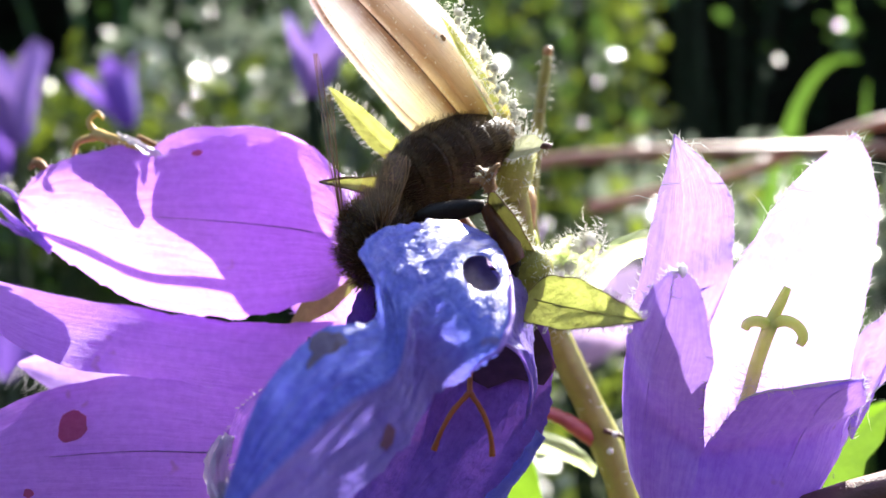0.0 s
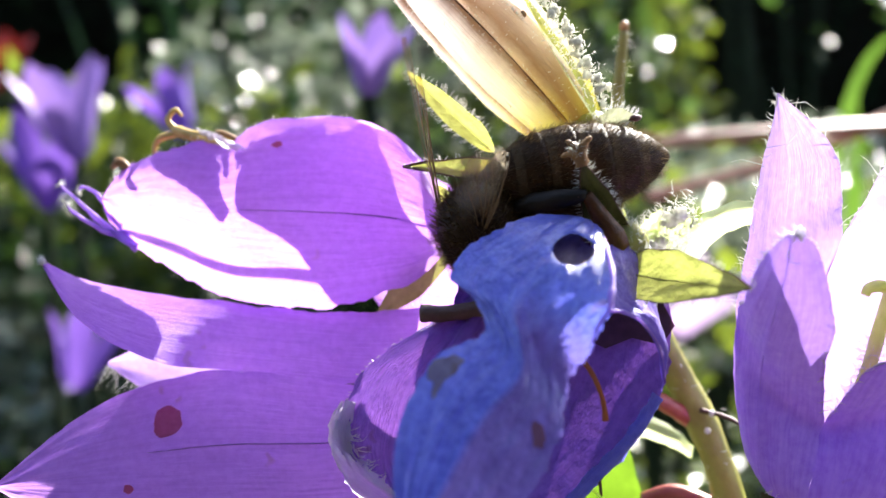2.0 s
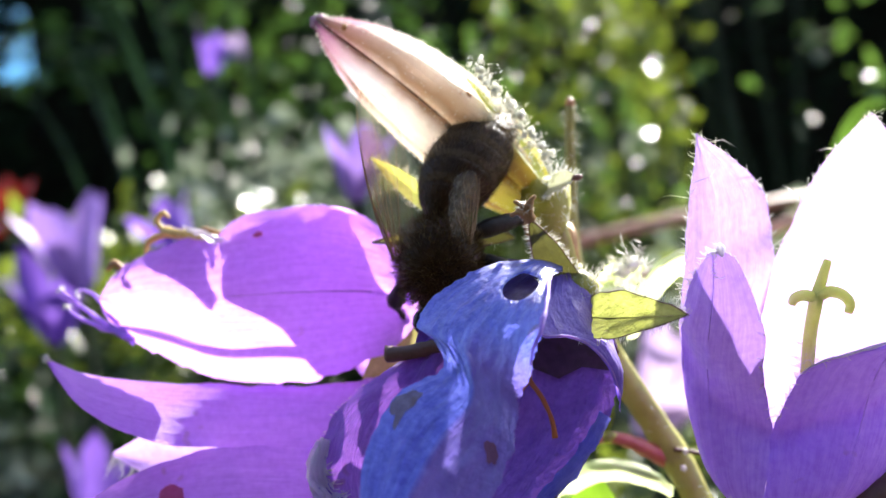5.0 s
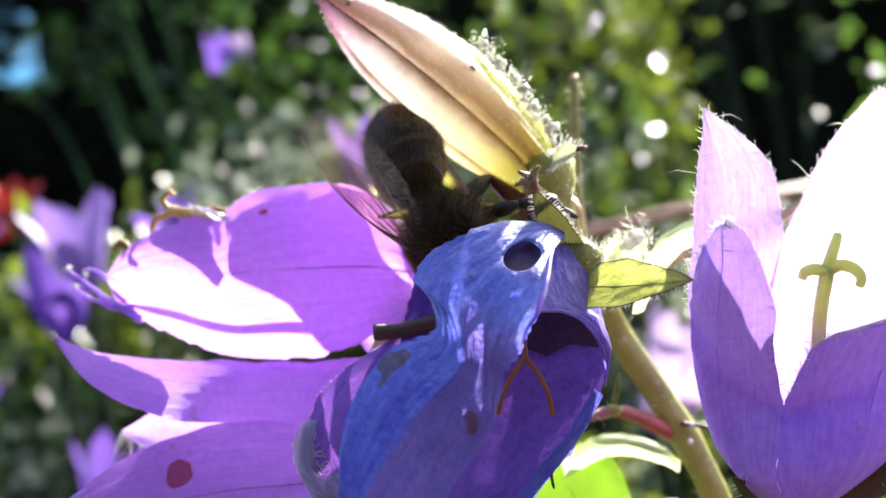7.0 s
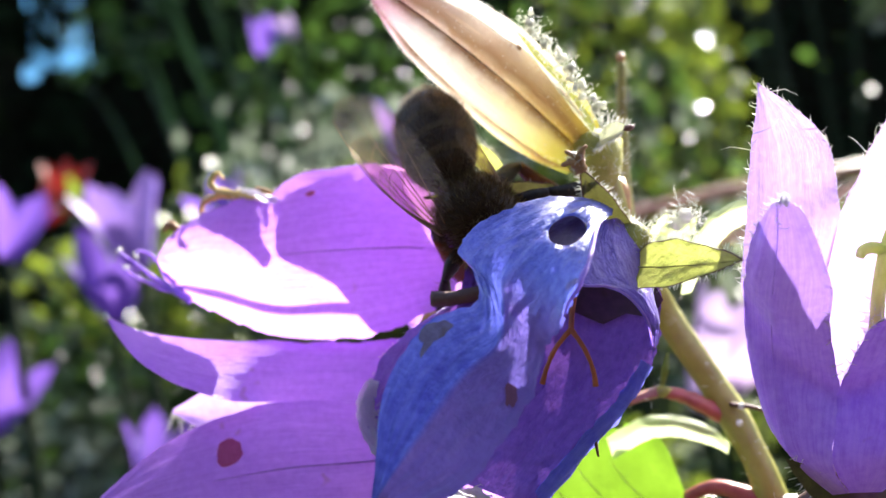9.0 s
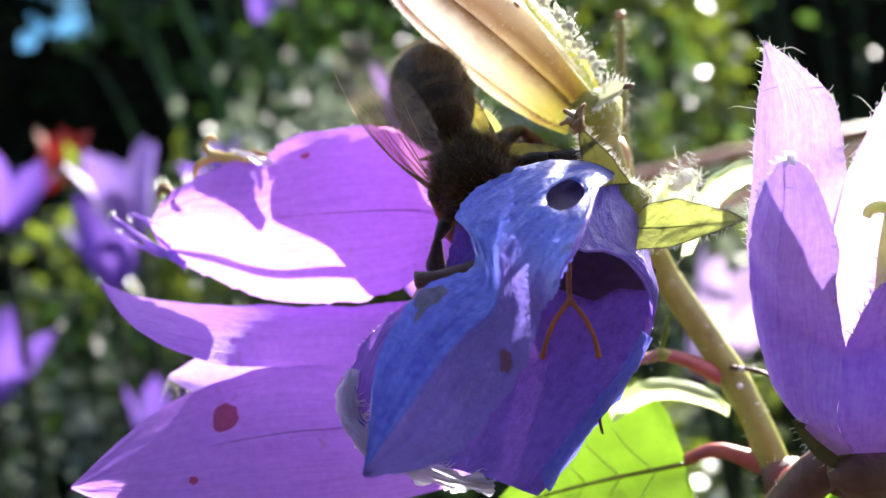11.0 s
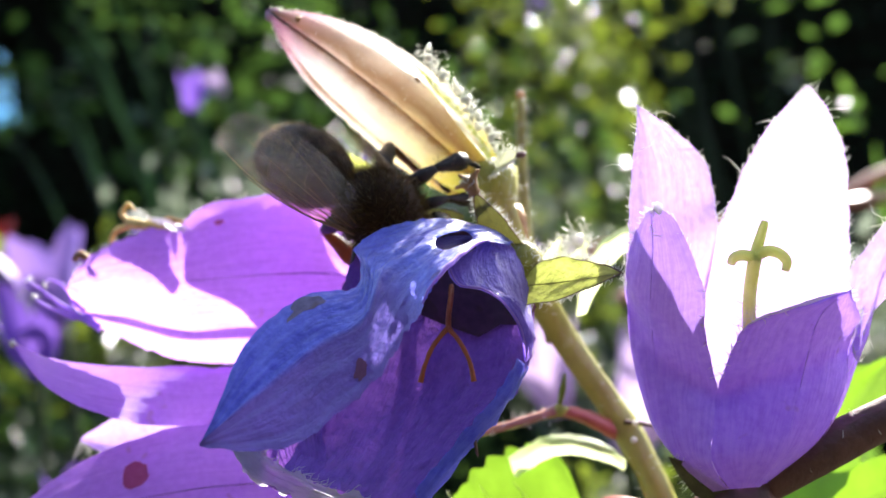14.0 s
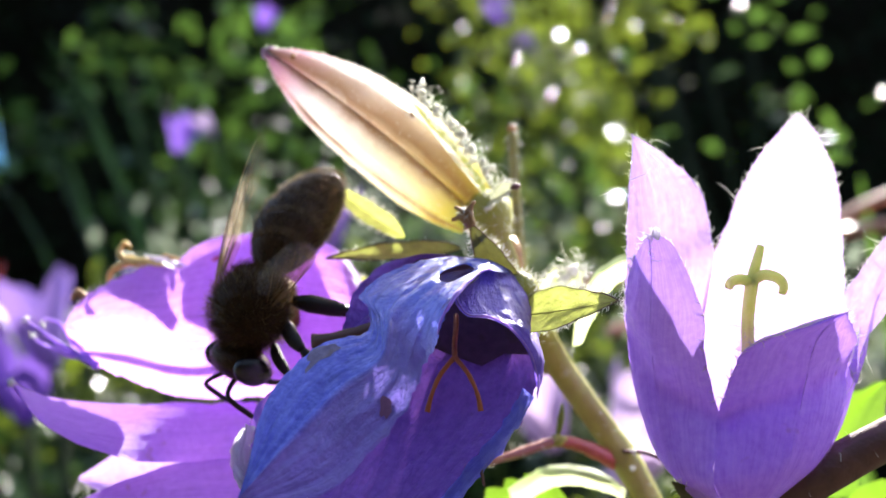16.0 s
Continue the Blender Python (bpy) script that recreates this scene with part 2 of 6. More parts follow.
def bud_material(name, side):
    """side 0: fresh and thin, browned only along the seam; 1: dried brown over half its width."""
    m, t, b, out = nodes_of(name)
    uv = t.nodes.new("ShaderNodeUVMap").outputs["UV"]
    sep = t.nodes.new("ShaderNodeSeparateXYZ")
    t.links.new(uv, sep.inputs[0])
    mp = t.nodes.new("ShaderNodeMapping")
    mp.inputs["Scale"].default_value = (1.6, 9.0, 1)
    t.links.new(uv, mp.inputs["Vector"])
    streak = noise_tex(t, 2.6, 6, mp.outputs["Vector"], 0.65)
    cloud = noise_tex(t, 420, 4)
    tone = ramp(t, sep.outputs["X"], [(0.0, (0.46, 0.20, 0.40)), (0.14, (0.74, 0.52, 0.62)), (0.30, (0.97, 0.94, 0.93)), (0.55, (0.97, 0.93, 0.84)), (0.78, (0.95, 0.89, 0.62)), (0.90, (0.72, 0.68, 0.22)), (1.0, (0.42, 0.46, 0.10))])
    # One side of each folded petal has dried to a brownish beige.
    wob = t.nodes.new("ShaderNodeMath")
    wob.operation = "MULTIPLY_ADD"
    t.links.new(cloud, wob.inputs[0])
    wob.inputs[1].default_value = 0.5
    t.links.new(sep.outputs["Y"], wob.inputs[2])
    low = t.nodes.new("ShaderNodeMath")
    low.operation = "MULTIPLY"
    low.inputs[1].default_value = 0.8
    t.links.new(wob.outputs[0], low.inputs[0])
    if side:
        stops = [(0.30, (0.55, 0.55, 0.55)), (0.45, (0.9, 0.9, 0.9)), (0.70, (0.6, 0.6, 0.6)), (1.0, (0.1, 0.1, 0.1))]
    else:
        stops = [(0.20, (0, 0, 0)), (0.95, (0, 0, 0)), (1.10, (0.5, 0.5, 0.5)), (1.2, (0.9, 0.9, 0.9))]
    dried = ramp(t, low.outputs[0], [(p / 1.25, c) for p, c in stops])
    base = mix(t, dried, tone, (0.42, 0.24, 0.11))
    base = mix(t, ramp(t, streak, [(0.50, (0, 0, 0)), (0.80, (0.4 if side else 0.18,) * 3)]), base, (0.50, 0.36, 0.26))
    spot = ramp(t, noise_tex(t, 700, 2), [(0.72, (0, 0, 0)), (0.76, (0.7, 0.7, 0.7))])
    base = mix(t, spot, base, (0.42, 0.20, 0.12))
    t.links.new(base, b.inputs["Base Color"])
    b.inputs["Roughness"].default_value = 0.42
    n = bump(t, b, streak, 0.5, 0.0004)
    thin = ramp(t, dried, [(0.0, (0.96, 0.96, 0.96)), (0.8, (0.35, 0.35, 0.35))])
    see_through(t, b, out, base, thin, n)
    return m


def leaf_material(name, dark, light, glow, share=0.45, rough=0.4, scale=400, shine=0.5):
    m, t, b, out = nodes_of(name)
    tone = noise_tex(t, scale, 5)
    base = ramp(t, tone, [(0.38, dark), (0.63, light)])
    info = t.nodes.new("ShaderNodeNewGeometry")
    base = mix(t, 0.45, base, ramp(t, info.outputs["Random Per Island"], [(0.0, dark), (0.38, dark), (0.7, light), (1.0, glow)]))
    t.links.new(base, b.inputs["Base Color"])
    b.inputs["Roughness"].default_value, b.inputs["Specular IOR Level"].default_value = rough, shine
    n = bump(t, b, noise_tex(t, scale * 3, 4), 0.3, 0.0003)
    see_through(t, b, out, mix(t, 0.42, base, glow), share, n)
    return m


def plain_material(name, dark, light, rough=0.5, scale=500, relief=0.3, depth=0.0002, metal=0.0, shine=0.5):
    m, t, b, out = nodes_of(name)
    base = ramp(t, noise_tex(t, scale, 5), [(0.3, dark), (0.7, light)])
    base = mix(t, 0.3, base, ramp(t, noise_tex(t, scale * 0.2, 3), [(0.35, dark), (0.65, light)]))
    t.links.new(base, b.inputs["Base Color"])
    b.inputs["Roughness"].default_value, b.inputs["Metallic"].default_value = rough, metal
    b.inputs["Specular IOR Level"].default_value = shine
    bump(t, b, noise_tex(t, scale * 2, 5), relief, depth)
    return m


def fur_material(name, dark, light, glow, share):
    """Short dark pile whose hairs let a golden light through."""
    m, t, b, out = nodes_of(name)
    info = t.nodes.new("ShaderNodeNewGeometry")
    t.links.new(ramp(t, info.outputs["Random Per Island"], [(0.0, dark), (1.0, light)]), b.inputs["Base Color"])
    b.inputs["Roughness"].default_value, b.inputs["Specular IOR Level"].default_value = 0.6, 0.2
    see_through(t, b, out, glow, share)
    return m


VIOLET = petal_material("violet_petal", (0.25, 0.058, 0.60), (0.40, 0.125, 0.79), (0.55, 0.23, 0.90), (0.72, 0.38, 0.97), 0.52, wrinkle=0.3, rough=0.45, veins=9.0)
PALE = petal_material("pale_petal", (0.30, 0.15, 0.62), (0.44, 0.26, 0.76), (0.60, 0.43, 0.86), (0.66, 0.44, 0.93), 0.42, wrinkle=0.2, rough=0.5)
BLUE = petal_material("wilted_blue_petal", (0.07, 0.07, 0.66), (0.15, 0.17, 0.92), (0.34, 0.38, 0.97), (0.26, 0.26, 0.98), 0.52, wrinkle=1.0, rough=0.30, veins=3, stains=0.715, shine=0.8, coat=0.8)
FLAP = petal_material("torn_blue_petal", (0.045, 0.055, 0.54), (0.10, 0.13, 0.84), (0.26, 0.32, 0.95), (0.28, 0.30, 0.98), 0.33, wrinkle=0.9, rough=0.40, veins=3, stains=0.715, shine=0.6, coat=1.0, lower=(0.24, 0.12, 0.46))
# Shaded copies for the front lobes: less sun passes, base colour lightened to suit.
SHADED_LOBE = petal_material("shaded_lobe_petal", (0.36, 0.16, 0.80), (0.50, 0.27, 0.95), (0.65, 0.42, 0.98), (0.56, 0.32, 0.96), 0.13, wrinkle=0.15, rough=0.5)
FRONT_LOBE = petal_material("front_lobe_petal", (0.32, 0.13, 0.80), (0.46, 0.23, 0.95), (0.60, 0.36, 0.98), (0.58, 0.32, 0.97), 0.18, rough=0.5)
HOOD = petal_material("lilac_hood_petal", (0.15, 0.08, 0.52), (0.27, 0.16, 0.80), (0.44, 0.31, 0.93), (0.42, 0.24, 0.95), 0.40, wrinkle=0.8, rough=0.34, veins=4, shine=0.6, coat=0.5)
LOBE = petal_material("torn_violet_lobe", (0.14, 0.04, 0.42), (0.25, 0.08, 0.62), (0.38, 0.16, 0.74), (0.50, 0.20, 0.88), 0.16, wrinkle=0.8, rough=0.4, stains=0.66, stain=(0.10, 0.02, 0.03))
# Petal edge whitened so that its colour stands for sunlight.
WHITE_EDGE = petal_material("sunlit_painted_edge", (0.68, 0.58, 0.78), (0.84, 0.78, 0.90), (0.94, 0.91, 0.96), (0.95, 0.92, 0.97), 0.6, wrinkle=0.8)
INNER = petal_material("wilted_inner_petal", (0.14, 0.045, 0.36), (0.22, 0.08, 0.50), (0.33, 0.14, 0.62), (0.42, 0.17, 0.86), 0.055, wrinkle=0.8, rough=0.4, veins=4)
CREAM = bud_material("cream_bud", 0)
DRIED_CREAM = bud_material("dried_cream_bud", 1)
RED_BLOTCH = petal_material("red_blotch", (0.28, 0.03, 0.12), (0.42, 0.06, 0.18), (0.52, 0.13, 0.28), (0.56, 0.10, 0.20), 0.5)
# Dark maroon standing for shade inside the hood and behind the hole.
MAROON = petal_material("maroon_shade", (0.035, 0.012, 0.03), (0.07, 0.025, 0.055), (0.11, 0.045, 0.09), (0.12, 0.03, 0.08), 0.1, stains=0.6, stain=(0.05, 0.02, 0.015))
RED_STAIN = petal_material("red_brown_stain", (0.13, 0.05, 0.12), (0.20, 0.08, 0.17), (0.26, 0.11, 0.22), (0.25, 0.08, 0.16), 0.2)
BROWN_PATCH = petal_material("dried_brown_patch", (0.10, 0.06, 0.12), (0.18, 0.14, 0.24), (0.28, 0.24, 0.38), (0.3, 0.25, 0.4), 0.2, stains=0.6, stain=(0.1, 0.05, 0.04))
SEPAL = leaf_material("sepal_green", (0.10, 0.14, 0.02), (0.46, 0.52, 0.12), (0.80, 0.84, 0.20), 0.55, 0.4, 900)
GREY_SEPAL = leaf_material("woolly_sepal", (0.22, 0.24, 0.13), (0.46, 0.48, 0.32), (0.62, 0.64, 0.42), 0.5, 0.5, 1500)
OLIVE = leaf_material("olive_calyx", (0.16, 0.17, 0.04), (0.40, 0.40, 0.11), (0.52, 0.50, 0.15), 0.4, 0.5, 1200)
DULL_SEPAL = leaf_material("dull_sepal", (0.05, 0.045, 0.015), (0.12, 0.12, 0.03), (0.16, 0.16, 0.035), 0.18, 0.5, 1500)
GREEN_STEM = leaf_material("green_stem", (0.16, 0.12, 0.030), (0.34, 0.34, 0.075), (0.48, 0.44, 0.10), 0.22, 0.42, 500)
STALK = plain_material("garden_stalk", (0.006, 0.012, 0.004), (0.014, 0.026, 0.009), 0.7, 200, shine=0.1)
RED_STEM = plain_material("red_stem", (0.28, 0.05, 0.04), (0.50, 0.14, 0.09), 0.4, 900)
TWIG = plain_material("brown_twig", (0.06, 0.022, 0.018), (0.16, 0.07, 0.052), 0.55, 900, 0.5)
DRY = plain_material("dried_tissue", (0.20, 0.09, 0.03), (0.45, 0.26, 0.09), 0.55, 1200)
OCHRE = plain_material("ochre_style", (0.50, 0.30, 0.06), (0.72, 0.52, 0.16), 0.5, 1200)
ORANGE = plain_material("orange_stigma", (0.24, 0.05, 0.012), (0.44, 0.12, 0.022), 0.5, 1500)
PISTIL = leaf_material("pale_green_pistil", (0.62, 0.72, 0.18), (0.78, 0.84, 0.34), (0.86, 0.90, 0.30), 0.6, 0.5, 1200)
HAIR = leaf_material("white_plant_hair", (0.70, 0.70, 0.62), (0.85, 0.85, 0.80), (0.9, 0.9, 0.82), 0.5, 0.4)
BRIGHT_LEAF = leaf_material("bright_leaf", (0.07, 0.18, 0.010), (0.18, 0.36, 0.030), (0.28, 0.46, 0.025), 0.42, 0.45, 300)
PALE_LEAF = leaf_material("pale_leaf", (0.46, 0.55, 0.28), (0.68, 0.75, 0.48), (0.78, 0.86, 0.38), 0.55, 0.45, 300)
FOLIAGE = leaf_material("garden_leaf", (0.006, 0.020, 0.005), (0.030, 0.080, 0.018), (0.15, 0.27, 0.04), 0.40, 0.34, 60)
# Darker copy of FOLIAGE with the shade put into its colour.
SHADE_FOLIAGE = leaf_material("leaf_painted_shaded", (0.005, 0.016, 0.004), (0.022, 0.060, 0.014), (0.07, 0.14, 0.02), 0.35, 0.4, 60)
YELLOW_FOLIAGE = leaf_material("yellowing_leaf", (0.010, 0.026, 0.004), (0.055, 0.095, 0.014), (0.28, 0.35, 0.03), 0.40, 0.28, 60, 0.8)
GREY_FOLIAGE = leaf_material("greyish_leaf", (0.03, 0.05, 0.03), (0.11, 0.15, 0.09), (0.46, 0.52, 0.40), 0.28, 0.24, 60, 0.9)
# Leaf green taken near black, so its colour holds the hedge's shade.
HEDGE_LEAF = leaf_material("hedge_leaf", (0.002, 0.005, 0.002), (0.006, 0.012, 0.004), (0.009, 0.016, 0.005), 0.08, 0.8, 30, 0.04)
# Darker copy of GRASS; its dim green stands for shade.
DARK_BLADE = leaf_material("blade_painted_shaded", (0.004, 0.014, 0.004), (0.009, 0.030, 0.006), (0.020, 0.055, 0.009), 0.22, 0.55, 80, 0.2)
GRASS = leaf_material("grass_blade", (0.05, 0.12, 0.02), (0.10, 0.20, 0.03), (0.22, 0.40, 0.04), 0.4, 0.3, 80)
FAR_VIOLET = leaf_material("far_violet_petal", (0.10, 0.04, 0.32), (0.19, 0.09, 0.46), (0.30, 0.16, 0.62), 0.36, 0.6, 90)
FAR_LILAC = leaf_material("far_lilac_petal", (0.20, 0.12, 0.42), (0.28, 0.17, 0.50), (0.34, 0.21, 0.57), 0.25, 0.5, 90)
FAR_PINK = leaf_material("far_pinkish_petal", (0.36, 0.26, 0.46), (0.50, 0.38, 0.58), (0.50, 0.36, 0.56), 0.36, 0.5, 90)
FAR_RED = leaf_material("far_red_petal", (0.12, 0.008, 0.006), (0.22, 0.014, 0.01), (0.3, 0.02, 0.015), 0.2, 0.5, 90)
PINK_STEM = plain_material("pinkish_cane", (0.30, 0.12, 0.08), (0.46, 0.22, 0.16), 0.4, 200)
# Near-black colour of the sheet that stands for shade between the twigs.
HEDGE_SHADE = plain_material("hedge_shade", (0.003, 0.003, 0.002), (0.008, 0.008, 0.005), 0.9, 30, shine=0.05)
SOIL = plain_material("dark_soil", (0.018, 0.014, 0.009), (0.05, 0.04, 0.025), 0.9, 40, 0.8, 0.01)
CHITIN = plain_material("bee_chitin", (0.020, 0.009, 0.003), (0.055, 0.026, 0.010), 0.45, 1800, 0.3, shine=0.09)
BEE_BAND = plain_material("bee_band", (0.045, 0.025, 0.011), (0.10, 0.062, 0.030), 0.6, 2500, 0.4, shine=0.08)
BEE_FUR = fur_material("bee_fur", (0.008, 0.004, 0.002), (0.035, 0.018, 0.006), (0.95, 0.66, 0.30), 0.18)
BEE_PILE = fur_material("bee_pile", (0.010, 0.005, 0.002), (0.035, 0.018, 0.007), (0.95, 0.78, 0.50), 0.22)
BEE_GOLD = fur_material("golden_bee_hair", (0.02, 0.011, 0.004), (0.09, 0.052, 0.02), (0.96, 0.80, 0.50), 0.42)
BEE_LEG = plain_material("bee_leg", (0.006, 0.004, 0.003), (0.022, 0.013, 0.008), 0.5, 2500, shine=0.25)
POLLEN = leaf_material("amber_shin", (0.08, 0.025, 0.008), (0.20, 0.075, 0.022), (0.55, 0.22, 0.05), 0.4, 0.4, 2500)
WING_VEIN = plain_material("wing_vein", (0.16, 0.08, 0.03), (0.30, 0.17, 0.07), 0.45, 2500)
BEE_EYE = plain_material("bee_eye", (0.008, 0.006, 0.006), (0.02, 0.014, 0.012), 0.2, 3000)


def sky_material():
    m, t, b, out = nodes_of("blue_sky")
    t.nodes.remove(b)
    e = t.nodes.new("ShaderNodeEmission")
    t.links.new(ramp(t, noise_tex(t, 0.08, 3), [(0.3, (0.12, 0.42, 0.80)), (0.7, (0.42, 0.66, 0.86))]), e.inputs["Color"])
    e.inputs["Strength"].default_value = 0.32
    t.links.new(e.outputs[0], out.inputs["Surface"])
    return m


BLUE_SKY = sky_material()


def wing_material():
    m, t, b, out = nodes_of("bee_wing")
    uv = t.nodes.new("ShaderNodeUVMap").outputs["UV"]
    grain = noise_tex(t, 7.0, 3, uv)
    t.nodes.remove(b)
    clear = t.nodes.new("ShaderNodeBsdfTransparent")
    clear.inputs["Color"].default_value = (0.92, 0.83, 0.70, 1)
    shine = t.nodes.new("ShaderNodeBsdfGlossy")
    shine.inputs["Roughness"].default_value = 0.3
    film = t.nodes.new("ShaderNodeBsdfTranslucent")
    film.inputs["Color"].default_value = (0.88, 0.82, 0.70, 1)
    a, c = (t.nodes.new("ShaderNodeMixShader") for _ in range(2))
    a.inputs[0].default_value = 0.012
    t.links.new(ramp(t, grain, [(0.35, (0.04, 0.04, 0.04)), (0.70, (0.12, 0.12, 0.12))]), c.inputs[0])
    t.links.new(clear.outputs[0], a.inputs[1])
    t.links.new(shine.outputs[0], a.inputs[2])
    t.links.new(a.outputs[0], c.inputs[1])
    t.links.new(film.outputs[0], c.inputs[2])
    t.links.new(c.outputs[0], out.inputs["Surface"])
    return m


WING = wing_material()


# ---- builders ----
def put(p):
    """A place in plant units, laid into the world."""
    return Vector((p[0] * UNIT, p[1] * UNIT, p[2] * UNIT + EYE))


BASES = {}


def thing(name, base, label, category, group=""):
    """A top-level Empty at its base, in plant units."""
    ob = tagged(new(name), label, category, group)
    ob.empty_display_size = 0.002
    ob.location = put(base)
    BASES[ob] = put(base)
    return ob


def part(name, bm, material, parent, label="", smooth=True, solid=0.0, kind=""):
    """Links a bmesh, in world places, as one mesh object under a thing or a part."""
    base = BASES[parent]
    bm.transform(Matrix.Translation(-base))
    me = bpy.data.meshes.new(name)
    bm.to_mesh(me)
    bm.free()
    me.materials.append(material)
    if smooth:
        me.polygons.foreach_set("use_smooth", [True] * len(me.polygons))
    ob = tagged(new(name, me), label, kind=kind)
    ob.parent = parent
    BASES[ob] = base
    if solid:
        md = ob.modifiers.new("thickness", "SOLIDIFY")
        md.thickness, md.offset = solid * UNIT, 0
    return ob


def spline(points, u):
    """A smooth curve through the points, u from 0 to 1."""
    n = len(points) - 1
    s = min(max(u, 0.0), 1.0) * n
    i = min(int(s), n - 1)
    f = s - i
    p = [Vector(points[min(max(k, 0), n)]) for k in (i - 1, i, i + 1, i + 2)]
    return 0.5 * (2 * p[1] + f * (p[2] - p[0]) + f * f * (2 * p[0] - 5 * p[1] + 4 * p[2] - p[3]) + f ** 3 * (3 * p[1] - p[0] - 3 * p[2] + p[3]))


def grid_mesh(place, nu, nv, keep=None, closed=False):
    """A sheet from place(u, v) in plant units, with u, v as its texture coordinates."""
    bm = bmesh.new()
    layer = bm.loops.layers.uv.new("UVMap")
    cols = nv if closed else nv + 1
    vs = [[bm.verts.new(put(place(i / nu, j / nv))) for j in range(cols)] for i in range(nu + 1)]
    for i in range(nu):
        for j in range(nv):
            if keep and not keep((i + 0.5) / nu, (j + 0.5) / nv):
                continue
            k = (j + 1) % cols
            f = bm.faces.new((vs[i][j], vs[i + 1][j], vs[i + 1][k], vs[i][k]))
            for loop, uv in zip(f.loops, ((i, j), (i + 1, j), (i + 1, j + 1), (i, j + 1))):
                loop[layer].uv = (uv[0] / nu, uv[1] / nv)
    loose = [v for v in bm.verts if not v.link_faces]
    bmesh.ops.delete(bm, geom=loose, context="VERTS")
    return bm


def petal_place(left, right, bulge, ripple=0.15, frill=0.12, seed=0.0, way=None, ridge=0.0, crumple=0.0, ridge_from=-1.0):
    """A petal between two edge curves from its base to its tip; bulge is how far its middle stands out along way."""
    def place(u, v):
        a, b = spline(left, u), spline(right, u)
        d = b - a
        edge = noise.noise(Vector((u * 14 + seed, 3.1 + (v > 0.5) * 9, seed))) + 0.6 * noise.noise(Vector((u * 48 + seed, 5.1 + (v > 0.5) * 9, seed)))
        edge *= frill * min(1, 5 * u)
        w = v + (edge * (abs(2 * v - 1) ** 6) * (1 if v > 0.5 else -1)) / max(d.length, 0.6)
        p = a + d * w
        along = spline(left, min(u + 0.02, 1)) + spline(right, min(u + 0.02, 1)) - a - b
        n = Vector(way) if way else d.cross(along)
        n = n.normalized() if n.length > 1e-6 else Vector((0, -1, 0))
        swell = math.sin(math.pi * min(max(v, 0), 1))
        p = p + n * (bulge(u) if callable(bulge) else bulge * math.sin(math.pi * min(u * 0.9 + 0.08, 1))) * swell
        p = p + n * ripple * noise.noise(Vector((u * 5 + seed, v * 4, seed * 1.7)))
        p = p + n * ripple * 0.45 * noise.noise(Vector((u * 17 + seed, v * 15, seed * 0.7)))
        p = p + n * ripple * 0.16 * noise.noise(Vector((u * 45 + seed, v * 38, seed * 0.3)))
        if crumple:
            q = Vector((u * 4 + v * 2, v * 8 - u * 4, seed))
            p = p + n * crumple * swell * (abs(noise.noise(q)) * 2 + 0.7 * abs(noise.noise(q * 2.3)) - 0.7)
        if ridge:
            p = p + n * ridge * math.exp(-((v - 0.5) / 0.05) ** 2) * (1 - u * 0.6) * min(1, max(0, (u - ridge_from) / 0.2 + 0.1))
        return p
    return place


def tube(points, radii, sides=8, steps=14, wobble=0.0, seed=0.0, cap=True):
    """A round stem through the points, in plant units."""
    bm = bmesh.new()
    layer = bm.loops.layers.uv.new("UVMap")
    rings = []
    for i in range(steps + 1):
        u = i / steps
        p = spline(points, u)
        d = (spline(points, min(u + 0.03, 1)) - spline(points, max(u - 0.03, 0))).normalized()
        s = d.cross(Vector((0.3, 0.9, 0.2))).normalized()
        q = d.cross(s)
        k = u * (len(radii) - 1)
        n = min(int(k), len(radii) - 2)
        r = radii[n] + (radii[n + 1] - radii[n]) * (k - n)
        ring = []
        for j in range(sides):
            a = 2 * math.pi * j / sides
            rr = r * (1 + wobble * noise.noise(Vector((u * 9 + seed, math.cos(a) * 1.5, math.sin(a) * 1.5))))
            ring.append(bm.verts.new(put(p + (s * math.cos(a) + q * math.sin(a)) * rr)))
        rings.append(ring)
    for i in range(steps):
        for j in range(sides):
            k = (j + 1) % sides
            f = bm.faces.new((rings[i][j], rings[i][k], rings[i + 1][k], rings[i + 1][j]))
            for loop, uv in zip(f.loops, ((i, j), (i, j + 1), (i + 1, j + 1), (i + 1, j))):
                loop[layer].uv = (uv[0] / steps, uv[1] / sides)
    if cap:
        bm.faces.new(list(reversed(rings[0])))
        bm.faces.new(rings[-1])
    return bm


